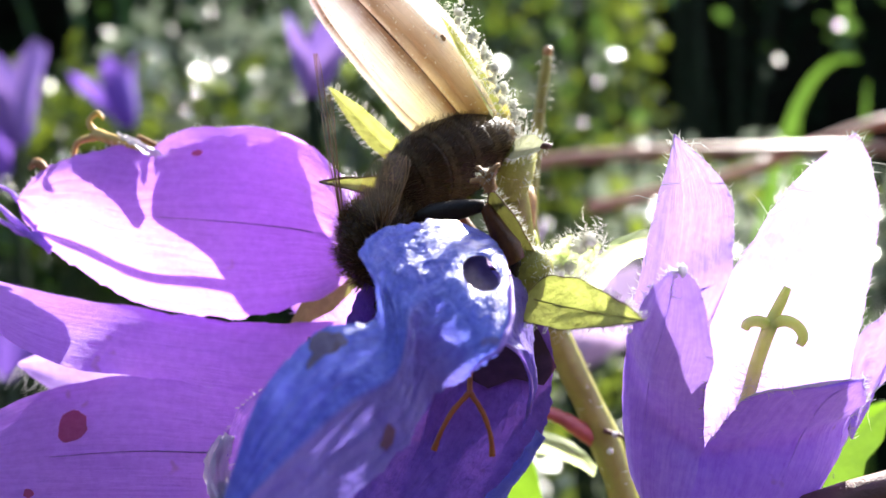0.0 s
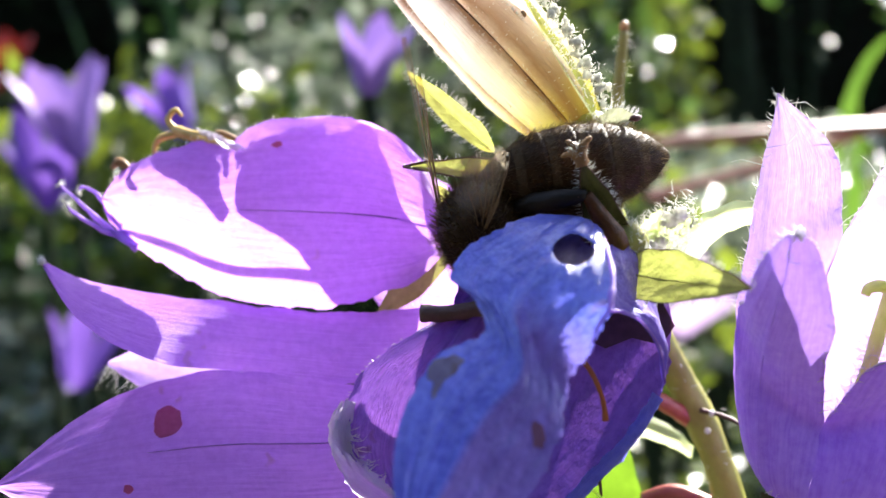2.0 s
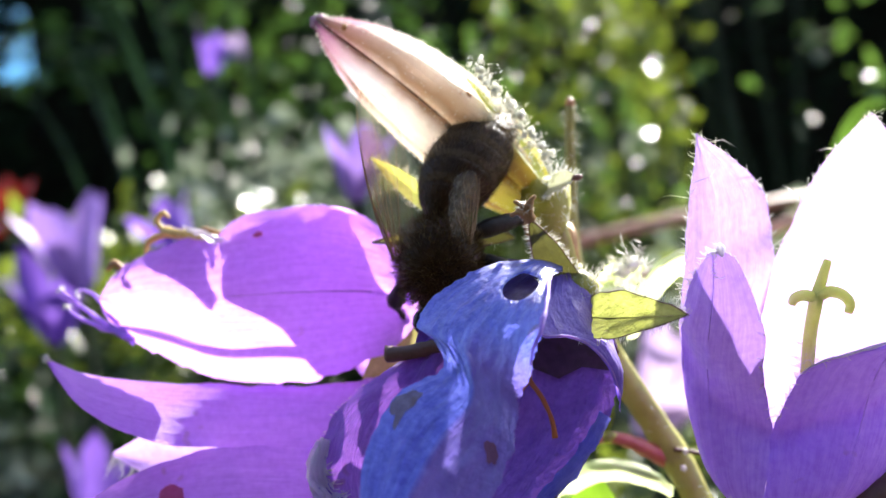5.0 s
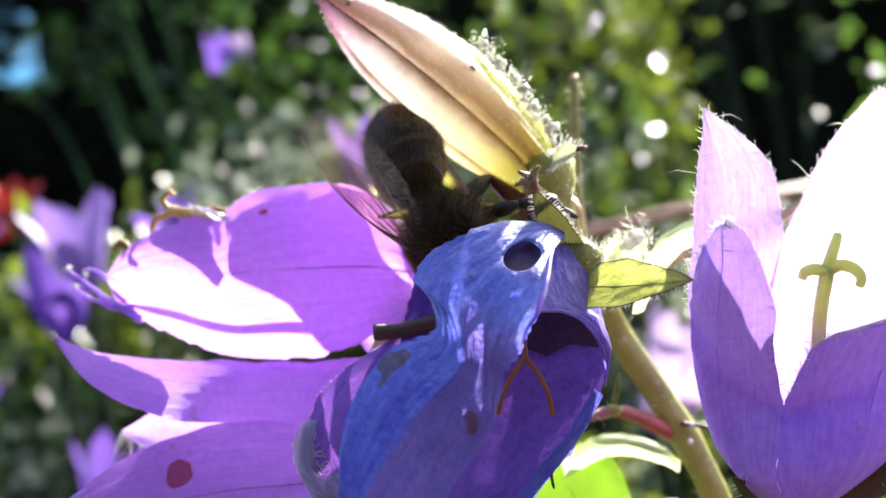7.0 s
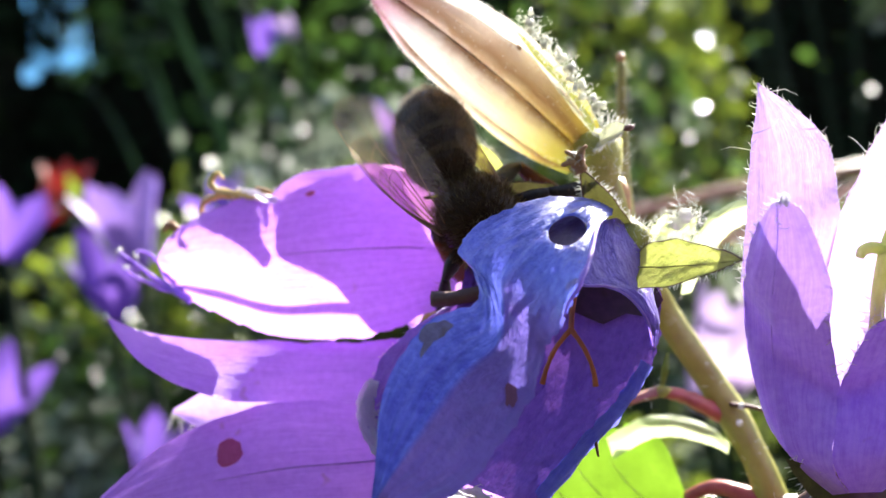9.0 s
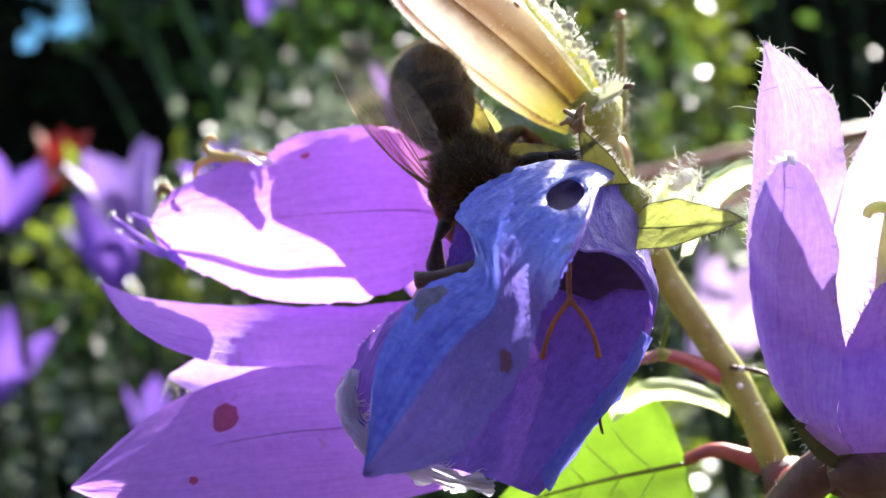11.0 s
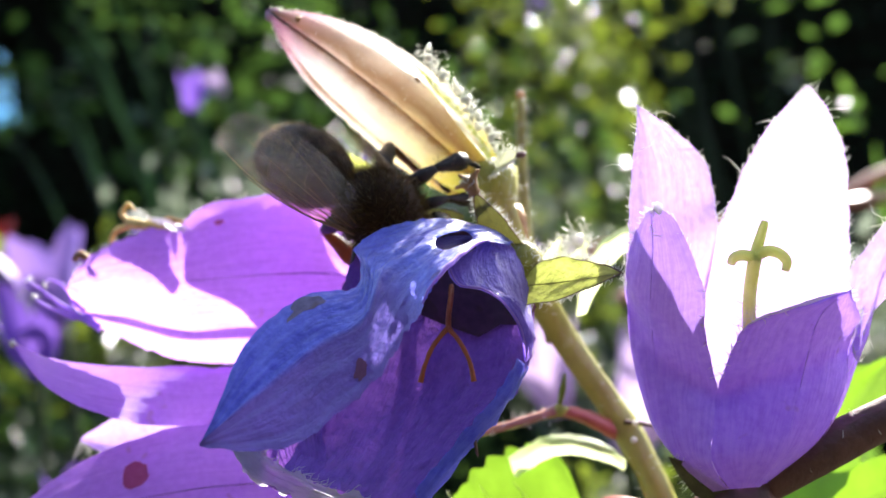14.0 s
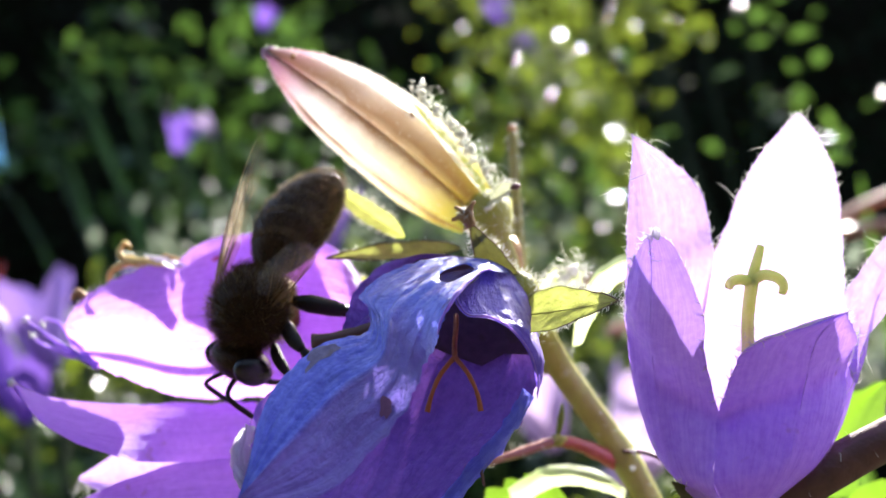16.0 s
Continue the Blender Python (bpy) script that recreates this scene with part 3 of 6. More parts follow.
def hairs(spots, length, width=0.035, seed=1, curl=0.3):
    """Fine tapered hairs: spots are (place, way) pairs in plant units."""
    rnd = random.Random(seed)
    bm = bmesh.new()
    for p, d in spots:
        d = (Vector(d).normalized() + Vector((rnd.gauss(0, curl), rnd.gauss(0, curl), rnd.gauss(0, curl)))).normalized()
        ln = length * rnd.uniform(0.5, 1.2)
        side = d.cross(Vector((rnd.uniform(-1, 1), rnd.uniform(-1, 1), rnd.uniform(-1, 1)))).normalized() * width
        other = d.cross(side).normalized() * width
        bend = Vector((rnd.gauss(0, 1), rnd.gauss(0, 1), rnd.gauss(0, 1))) * ln * 0.12
        p = Vector(p)
        foot = [bm.verts.new(put(p + s)) for s in (side, other * 0.8 - side * 0.5, -other * 0.8 - side * 0.5)]
        mid = [bm.verts.new(put(p + d * ln * 0.55 + bend + s * 0.7)) for s in (side, other * 0.8 - side * 0.5, -other * 0.8 - side * 0.5)]
        tip = bm.verts.new(put(p + d * ln))
        for j in range(3):
            k = (j + 1) % 3
            bm.faces.new((foot[j], foot[k], mid[k], mid[j]))
            bm.faces.new((mid[j], mid[k], tip))
    return bm


def edge_hairs(curve, way, count, jitter=0.15, seed=1, start=0.0, end=1.0):
    rnd = random.Random(seed)
    return [(spline(curve, rnd.uniform(start, end)) + Vector((rnd.gauss(0, jitter), rnd.gauss(0, jitter), rnd.gauss(0, jitter))), way) for _ in range(count)]


def blob(center, size, seed=0, rough=0.15, turn=(0, 0, 0), level=2):
    """A small uneven lump, in plant units."""
    bm = bmesh.new()
    bmesh.ops.create_icosphere(bm, subdivisions=level, radius=1)
    e = Euler([radians(a) for a in turn]).to_matrix()
    for v in bm.verts:
        k = 1 + rough * noise.noise(v.co * 1.7 + Vector((seed, seed * 2, 0)))
        v.co = put(Vector(center) + e @ Vector((v.co.x * size[0], v.co.y * size[1], v.co.z * size[2])) * k)
    return bm


def leaf(name, base, tip, width, face, material, parent, label="", fold=0.25, teeth=0.0, droop=0.0, seed=0.0, hair=0, n=24, belly=0.75, rim=0.0):
    """A pointed leaf or sepal from base to tip; face is the way its upper side looks."""
    a, b, face = Vector(base), Vector(tip), Vector(face).normalized()
    d = b - a
    side = d.cross(face).normalized()
    up = side.cross(d).normalized()

    def place(u, v):
        w = width * (math.sin(math.pi * u ** belly) ** 0.8 * 0.92 + 0.10 * (1 - u))
        s = 2 * v - 1
        w *= 1 + 0.16 * noise.noise(Vector((u * 5 + seed * 3, s * 0.7 + seed, 7.3))) + 0.05 * noise.noise(Vector((u * 23, s + seed, 1.3)))
        saw = teeth * width * (((u * 9) % 1) - 0.5) * (abs(s) > 0.99)
        p = a + d * u + side * s * (w + saw) + up * (abs(s) * fold * w - droop * d.length * (u * u))
        return p + up * 0.05 * width * noise.noise(Vector((u * 6 + seed, v * 5, seed)))
    ob = part(name, grid_mesh(place, n, 10), material, parent, label)
    if rim:
        for v in (0.0, 1.0):
            part("edge", tube([place(k / 12, v) + up * 0.03 for k in range(13)], [rim * 0.6, rim, rim, rim * 1.6], 5, 36, 0.6, seed + v), TWIG, ob, "thin brown dried edge")
    if hair:
        spots = []
        rnd = random.Random(int(seed * 10) + 3)
        for _ in range(hair):
            u, v = rnd.uniform(0.05, 1), rnd.choice((0.0, 1.0))
            spots.append((place(u, v), side * (2 * v - 1) + d.normalized() * 0.4 + up * 0.2))
        part("hair", hairs(spots, 0.45, 0.022, 5), HAIR, ob, "fine white hairs along the edge", kind="stuff")
    return ob


def decal(name, place, u0, v0, ru, rv, material, parent, label, lift=0.06, seed=0.0, rag=0.3):
    """A stain lying on a petal, just proud of it, with an uneven rim."""
    bm = bmesh.new()
    out = Vector((0, -lift, lift * 0.3))
    mid = bm.verts.new(put(place(u0, v0) + out))
    ring = []
    for k in (0.5, 1.0):
        row = []
        for j in range(20):
            a = 2 * math.pi * j / 20
            r = k * (1 + rag * noise.noise(Vector((math.cos(a) * 1.6 + seed, math.sin(a) * 1.6, seed))))
            row.append(bm.verts.new(put(place(u0 + ru * r * math.cos(a), v0 + rv * r * math.sin(a)) + out)))
        ring.append(row)
    for j in range(20):
        k = (j + 1) % 20
        bm.faces.new((mid, ring[0][j], ring[0][k]))
        bm.faces.new((ring[0][j], ring[1][j], ring[1][k], ring[0][k]))
    return part(name, bm, material, parent, label)


def rim_hairs(place, v, count, way, seed, lo=0.3, hi=1.0, length=0.6):
    rnd = random.Random(seed)
    return hairs([(place(rnd.uniform(lo, hi), v), way) for _ in range(count)], length, 0.022, seed)


# ---- ground and distance ----
def ground():
    bm = bmesh.new()
    n, rows = 60, []
    edge = [(-1 + 2 * i / n) for i in range(n + 1)]
    far = [math.copysign(abs(e) ** 3 * 200, e) for e in edge]
    for x in far:
        rows.append([bm.verts.new((x, y + 0.6, 0.02 * noise.noise(Vector((x * 3, y * 3, 0))) if abs(x) < 4 and abs(y) < 4 else 0.0)) for y in far])
    for i in range(n):
        for j in range(n):
            bm.faces.new((rows[i][j], rows[i + 1][j], rows[i + 1][j + 1], rows[i][j + 1]))
    me = bpy.data.meshes.new("ground")
    bm.to_mesh(me)
    bm.free()
    me.materials.append(SOIL)
    tagged(new("ground", me), "dark bare garden soil under the plants", "ground", kind="structure")


def free_leaf(bm, p, d, n, length, width):
    """One folded leaf of eight faces, in metres."""
    side = d.cross(n)
    if side.length < 1e-4:
        side = Vector((1, 0, 0))
    side.normalize()
    up = side.cross(d).normalized()
    spine = [bm.verts.new(p + d * length * u - up * length * 0.18 * u * u) for u in (0, 0.35, 0.7, 1.0)]
    for s in (-1, 1):
        rim = [bm.verts.new(p + d * length * u + side * s * width * k + up * width * 0.25 - up * length * 0.18 * u * u) for u, k in ((0.3, 0.85), (0.65, 0.75))]
        for f in ((spine[0], spine[1], rim[0]), (spine[1], spine[2], rim[1], rim[0]), (spine[2], spine[3], rim[1])):
            bm.faces.new(f if s > 0 else tuple(reversed(f)))


def in_metres(name, bm, material, parent, label="", kind=""):
    me = bpy.data.meshes.new(name)
    bm.transform(Matrix.Translation(-Vector(parent.location)))
    bm.to_mesh(me)
    bm.free()
    me.materials.append(material)
    ob = tagged(new(name, me), label, kind=kind)
    ob.parent = parent
    return ob


def rod(points, radii, sides=6, steps=12):
    """A stem in metres."""
    scaled = [((x) / UNIT, y / UNIT, (z - EYE) / UNIT) for x, y, z in points]
    return tube(scaled, [r / UNIT for r in radii], sides, steps)


def shrub(name, center, size, count, length, material, label, seed, stems=5, category="shrub"):
    """A garden plant: stems from the ground and a loose crown of many small leaves."""
    rnd = random.Random(seed)
    c = Vector(center)
    ob = tagged(new(name), label, category)
    ob.location = (c.x, c.y, 0.0)
    ob.empty_display_size = 0.05
    ends = []
    for _ in range(stems):
        top = c + Vector((rnd.uniform(-0.8, 0.8) * size[0], rnd.uniform(-0.8, 0.8) * size[1], rnd.uniform(0.2, 1.0) * size[2]))
        foot = Vector((c.x + rnd.uniform(-0.3, 0.3) * size[0], c.y + rnd.uniform(-0.3, 0.3) * size[1], 0))
        mid = (top + foot) / 2 + Vector((rnd.gauss(0, 0.02), rnd.gauss(0, 0.02), 0))
        in_metres("stem", rod([foot, mid, top], [0.004, 0.003, 0.0012]), STALK, ob)
        ends.append((foot, mid, top))
    bm = bmesh.new()
    clumps = []
    while len(clumps) < max(8, count // 32):
        q = Vector((rnd.uniform(-1, 1), rnd.uniform(-1, 1), rnd.uniform(-1, 1)))
        if q.length < 1:
            clumps.append((q, rnd.uniform(0.10, 0.24)))
    for _ in range(count):
        foot, mid, top = rnd.choice(ends)
        lo = max((c.z - size[2]) / max(top.z, 0.01), 0.02)
        u = rnd.uniform(lo, 1)
        on = spline([foot, mid, top], u)
        q, spread = rnd.choice(clumps)
        q = q + Vector((rnd.gauss(0, 1), rnd.gauss(0, 1), rnd.gauss(0, 1))) * spread
        p = on.lerp(c + Vector((q.x * size[0], q.y * size[1], q.z * size[2])), 0.88)
        d = Vector((rnd.gauss(0, 1), rnd.gauss(0, 1), rnd.gauss(-0.1, 0.6))).normalized()
        n = Vector((rnd.gauss(0, 0.6), rnd.gauss(0, 0.6), 1))
        ln = length * rnd.uniform(0.5, 1.3)
        free_leaf(bm, p, d, n, ln, ln * rnd.uniform(0.25, 0.4))
    in_metres("leaves", bm, material, ob, kind="stuff")
    return ob


def far_bellflower(center, size, seed, material, label, group):
    """A whole bell of five pointed lobes on its own stalk, in metres."""
    rnd = random.Random(seed)
    c = Vector(center)
    ob = tagged(new("bellflower"), label, "flower", group)
    ob.location = (c.x, c.y, 0)
    ob.empty_display_size = 0.02
    tilt = Euler((rnd.uniform(-0.9, 0.2), rnd.uniform(-0.6, 0.6), rnd.uniform(0, 6))).to_matrix()
    for k in range(5):
        bm = bmesh.new()
        rows = []
        for i in range(7):
            u = i / 6
            row = []
            for j in range(5):
                s = (j / 4 - 0.5) * 2
                w = 0.62 * (1 if u < 0.45 else math.cos((u - 0.45) / 0.55 * math.pi / 2) ** 0.8)
                a = 2 * math.pi * (k + s * w * 0.8) / 5
                r = size * (0.12 + 0.42 * u ** 0.7 + 0.25 * max(0, u - 0.6))
                row.append(bm.verts.new(c + tilt @ Vector((r * math.cos(a), r * math.sin(a), size * (u - 0.5) * 1.2))))
            rows.append(row)
        for i in range(6):
            for j in range(4):
                bm.faces.new((rows[i][j], rows[i][j + 1], rows[i + 1][j + 1], rows[i + 1][j]))
        in_metres("petal", bm, material, ob)
    foot = Vector((c.x + rnd.gauss(0, 0.02), c.y + rnd.gauss(0, 0.02), 0))
    low = c + tilt @ Vector((0, 0, -size * 0.6))
    in_metres("stalk", rod([foot, (foot + low) / 2 + Vector((0.01, 0, 0)), low], [0.0025, 0.002, 0.0012]), STALK, ob)
    return ob


def grass_blade(foot, top, tip, width, material, label, group):
    ob = tagged(new("grass_blade"), label, "grass", group)
    ob.location = foot
    ob.empty_display_size = 0.02
    a, b, c = Vector(foot), Vector(top), Vector(tip)
    bm = bmesh.new()
    prev = None
    for i in range(21):
        u = i / 20
        p = a * (1 - u) ** 2 + b * 2 * u * (1 - u) + c * u * u
        w = width * (1 - u ** 2.2) + 0.0003
        d = (b - a).lerp(c - b, u).normalized()
        s = d.cross(Vector((0.3, 1, 0.5))).normalized()
        k = s.cross(d)
        row = [bm.verts.new(p + s * w * q + k * w * 0.35 * abs(q)) for q in (-1, 0, 1)]
        if prev:
            for j in range(2):
                bm.faces.new((prev[j], prev[j + 1], row[j + 1], row[j]))
        prev = row
    in_metres("blade", bm, material, ob)


def hedge():
    """A tall shade-coloured hedge closing the garden behind, with a gap for the sky."""
    rnd = random.Random(11)
    walls = [
        (-5.0, -1.63, 2.9, 0.0, 2.7), (-1.80, -1.25, 2.95, 0.0, 1.84), (-1.80, -1.25, 3.0, 2.12, 2.7), (-1.41, 0.0, 2.9, 0.0, 2.7), (0.0, 5.0, 2.9, 0.0, 2.3),
        # Unseen pair behind the camera, added to hold back sky light.
        (-3.0, 0.0, -1.3, 0.0, 1.3), (0.0, 3.0, -1.3, 0.0, 1.3),
    ]
    for x0, x1, y, low, top in walls:
        ob = tagged(new("hedge"), "tall dark green hedge, shade put into its colour; rear two added unseen", "hedge", "hedges round the flower bed")
        ob.location = ((x0 + x1) / 2, y, 0)
        bm = bmesh.new()
        for i in range(int((x1 - x0) * (top - low) * (900 if y > 0 else 200))):
            p = Vector((rnd.uniform(x0, x1), y + rnd.uniform(-0.25, 0.1), rnd.uniform(low, top)))
            d = Vector((rnd.gauss(0, 1), rnd.gauss(-0.5, 0.6), rnd.gauss(-0.3, 0.6))).normalized()
            free_leaf(bm, p, d, Vector((0, -0.5, 1)), rnd.uniform(0.04, 0.08), rnd.uniform(0.012, 0.022))
        if x0 == -1.41:
            # Sprays of leaves round off the gap towards the sky.
            for i in range(260):
                a, r = rnd.uniform(0, 2 * math.pi), rnd.uniform(1.0, 1.55) + rnd.gauss(0, 0.06)
                p = Vector((-1.52 + 0.105 * r * math.cos(a), y + rnd.uniform(-0.1, 0.1), 1.98 + 0.135 * r * math.sin(a)))
                free_leaf(bm, p, Vector((rnd.gauss(0, 1), rnd.gauss(0, 0.4), rnd.gauss(0, 1))).normalized(), Vector((0, -1, 0.3)), rnd.uniform(0.04, 0.07), rnd.uniform(0.016, 0.026))
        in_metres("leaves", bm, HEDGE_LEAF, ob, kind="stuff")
        # Dark sheet put behind the leaves in place of shade.
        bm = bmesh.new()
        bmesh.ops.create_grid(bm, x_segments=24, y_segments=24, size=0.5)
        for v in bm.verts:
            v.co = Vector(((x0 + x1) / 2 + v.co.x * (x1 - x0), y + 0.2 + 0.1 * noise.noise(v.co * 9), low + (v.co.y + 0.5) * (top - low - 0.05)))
        in_metres("inner_shade", bm, HEDGE_SHADE, ob, "near-black sheet for the shade inside the hedge", kind="stuff")


def sky_beyond():
    """Plain blue distance seen through the gap in the hedge."""
    bm = bmesh.new()
    vs = [bm.verts.new((x, 40.0, z)) for x, z in ((-40, 10), (-5, 10), (-5, 50), (-40, 50))]
    bm.faces.new(vs)
    me = bpy.data.meshes.new("backdrop")
    bm.to_mesh(me)
    bm.free()
    me.materials.append(BLUE_SKY)
    tagged(new("backdrop", me), "plain blue sky beyond the hedge", "sky", kind="structure")


ground()
hedge()
sky_beyond()
SHRUBS = [
    ("low_shrub", (-0.10, 0.52, 0.53), (0.20, 0.10, 0.055), 1713, 0.0131, YELLOW_FOLIAGE, "low sunlit plant with small yellow-green leaves", 1),
    ("low_shrub", (-0.25, 0.62, 0.50), (0.18, 0.10, 0.07), 1329, 0.0131, SHADE_FOLIAGE, "low plant with green leaves darkened for shade", 2),
    ("low_shrub", (0.06, 0.62, 0.60), (0.07, 0.10, 0.15), 980, 0.0118, YELLOW_FOLIAGE, "tall leafy plant with sunlit yellow-green leaves", 3),
    ("low_shrub", (0.04, 0.80, 0.66), (0.13, 0.12, 0.16), 620, 0.0170, FOLIAGE, "tall leafy plant with mid green leaves", 4),
    ("low_shrub", (0.10, 0.50, 0.48), (0.14, 0.10, 0.06), 1329, 0.0118, GREY_FOLIAGE, "low plant with glossy greyish leaves", 5),
    ("low_shrub", (-0.16, 0.90, 0.76), (0.16, 0.10, 0.16), 620, 0.0150, SHADE_FOLIAGE, "tall plant with sparse green leaves darkened for shade", 6),
    ("low_shrub", (0.30, 0.95, 0.80), (0.16, 0.10, 0.12), 48, 0.0211, FOLIAGE, "sparse plant with broad green leaves", 7),
    ("low_shrub", (-0.02, 0.48, 0.40), (0.22, 0.10, 0.06), 1523, 0.0118, FOLIAGE, "low plant with small green leaves", 8),
    ("low_shrub", (-0.22, 0.48, 0.42), (0.12, 0.08, 0.07), 798, 0.0092, GREY_FOLIAGE, "low plant with small greyish leaves", 9),
    ("low_shrub", (0.16, 0.60, 0.50), (0.10, 0.08, 0.055), 672, 0.0131, YELLOW_FOLIAGE, "leafy plant with yellow-green leaves", 10),
    ("low_shrub", (-0.08, 0.60, 0.60), (0.20, 0.10, 0.045), 798, 0.0118, GREY_FOLIAGE, "plant with glossy pale leaves in the sun", 12),
    ("tall_plant", (-0.62, 2.20, 1.38), (0.50, 0.15, 0.42), 260, 0.0500, FOLIAGE, "tall shaded plant with narrow dark green leaves", 13),
    ("tall_plant", (0.10, 0.72, 0.80), (0.10, 0.08, 0.14), 760, 0.0110, YELLOW_FOLIAGE, "tall flowering plant with small yellow-green leaves", 14),
    ("low_shrub", (0.20, 0.42, 0.47), (0.10, 0.06, 0.05), 420, 0.0110, GREY_FOLIAGE, "low plant with glossy pale leaves", 15),
    ("low_shrub", (0.045, 0.26, 0.435), (0.05, 0.04, 0.05), 420, 0.0075, YELLOW_FOLIAGE, "low bright plant behind the flower stem", 16),
    ("low_shrub", (0.02, 0.30, 0.405), (0.06, 0.04, 0.035), 260, 0.0085, GREY_FOLIAGE, "low plant with pale glossy leaves", 17),
]
for row in SHRUBS:
    shrub(*row)
for n, (c, s, m, lab) in enumerate([
    ((-0.109, 0.255, 0.508), 0.020, FAR_LILAC, "pale violet bellflower on a thin stalk"),
    ((-0.117, 0.262, 0.495), 0.020, FAR_VIOLET, "deep violet bellflower on a thin stalk"),
    ((-0.087, 0.270, 0.511), 0.015, FAR_VIOLET, "pale violet bellflower on a thin stalk"),
    ((-0.0187, 0.151, 0.4880), 0.0095, FAR_LILAC, "pale lilac bellflower behind the bud"),
    ((-0.106, 0.255, 0.447), 0.016, FAR_VIOLET, "bluish violet bellflower low on its stalk"),
    ((0.031, 0.2125, 0.4505), 0.020, FAR_PINK, "pale lilac bellflower behind the green stem"),
    ((0.0113, 0.2125, 0.4601), 0.016, FAR_PINK, "pale pinkish-lilac bellflower low among the leaves"),
    ((-0.142, 0.26, 0.514), 0.016, FAR_VIOLET, "violet bellflower on a thin stalk"),
    ((-0.150, 0.26, 0.468), 0.019, FAR_VIOLET, "violet bellflower low on its stalk"),
    ((-0.1457, 0.559, 0.680), 0.018, FAR_VIOLET, "small blue-violet bellflower high on its stalk"),
    ((0.062, 0.70, 0.790), 0.020, FAR_VIOLET, "lavender bellflower high on its stalk"),
    # Bellflower shape added in place of a greyish-white leaf.
    ((-0.1325, 0.562, 0.685), 0.012, FAR_PINK, "bellflower shape standing for a greyish leaf beside the blue-violet flower"),
    ((0.075, 0.7004, 0.7629), 0.014, FAR_VIOLET, "small lavender bellflower high on its stalk"),
    ((-0.0962, 0.612, 0.7722), 0.014, FAR_VIOLET, "small lavender bellflower high on its stalk"),
    ((0.020, 0.40, 0.520), 0.010, FAR_VIOLET, "tiny dark violet bellflower"),
    ((-0.2743, 0.562, 0.6136), 0.024, FAR_RED, "red flower on a thin stalk"),
    ((-0.292, 0.575, 0.606), 0.022, FAR_RED, "red flower on a thin stalk"),
]):
    far_bellflower(c, s, 20 + n, m, lab, "flowers farther back in the bed")
for a, b, c, w in [
    ((0.070, 0.36, 0.0), (0.085, 0.35, 0.56), (0.135, 0.34, 0.535), 0.0035),
    ((0.10, 0.36, 0.0), (0.105, 0.35, 0.55), (0.125, 0.36, 0.500), 0.004),
    ((0.13, 0.35, 0.0), (0.11, 0.35, 0.40), (0.118, 0.35, 0.520), 0.004),
    ((0.14, 0.38, 0.0), (0.135, 0.36, 0.45), (0.150, 0.37, 0.535), 0.0035),
    ((0.16, 0.40, 0.0), (0.17, 0.38, 0.50), (0.21, 0.37, 0.520), 0.004),
]:
    grass_blade(a, b, c, w, GRASS, "long arching green grass blade catching the sun", "grass blades beside the bellflower")
for x, y, z, lean, rise, w in [
    (-0.198, 0.68, 0.700, 0.057, 0.146, 0.0050), (-0.190, 0.72, 0.708, 0.050, 0.158, 0.0042), (-0.222, 0.68, 0.701, 0.066, 0.098, 0.0055),
    (-0.169, 0.76, 0.732, 0.058, 0.143, 0.0050), (-0.158, 0.77, 0.749, 0.036, 0.130, 0.0040), (-0.225, 0.64, 0.672, 0.024, 0.076, 0.0045),
    (-0.236, 0.65, 0.665, 0.057, 0.062, 0.0045), (-0.150, 0.74, 0.690, 0.070, 0.120, 0.0040), (-0.205, 0.75, 0.740, 0.080, 0.110, 0.0045),
]:
    grass_blade((x + 0.05, y, 0), (x + 0.015, y, z - 0.03), (x - lean * 1.2, y, z + rise * 0.9), w, DARK_BLADE, "long leaning blade at the back, its green darkened for shade", "tall blades at the back of the bed")
for n, (a, b, c) in enumerate([((0.012, 0.2125, 0.4815), (0.05, 0.21, 0.4835), (0.13, 0.215, 0.4815)), ((0.03, 0.225, 0.474), (0.06, 0.22, 0.480), (0.11, 0.215, 0.492))]):
    ob = tagged(new("cane"), "thin pinkish cane lying across the plants", "stem", "canes among the plants")
    ob.location = a
    in_metres("stem", rod([a, b, c, (c[0] + 0.08, c[1], c[2] - 0.02), (c[0] + 0.14, c[1], 0.2), (c[0] + 0.16, c[1], 0.0)], [0.0012, 0.0013, 0.0012, 0.0011], 8, 40), PINK_STEM, ob)


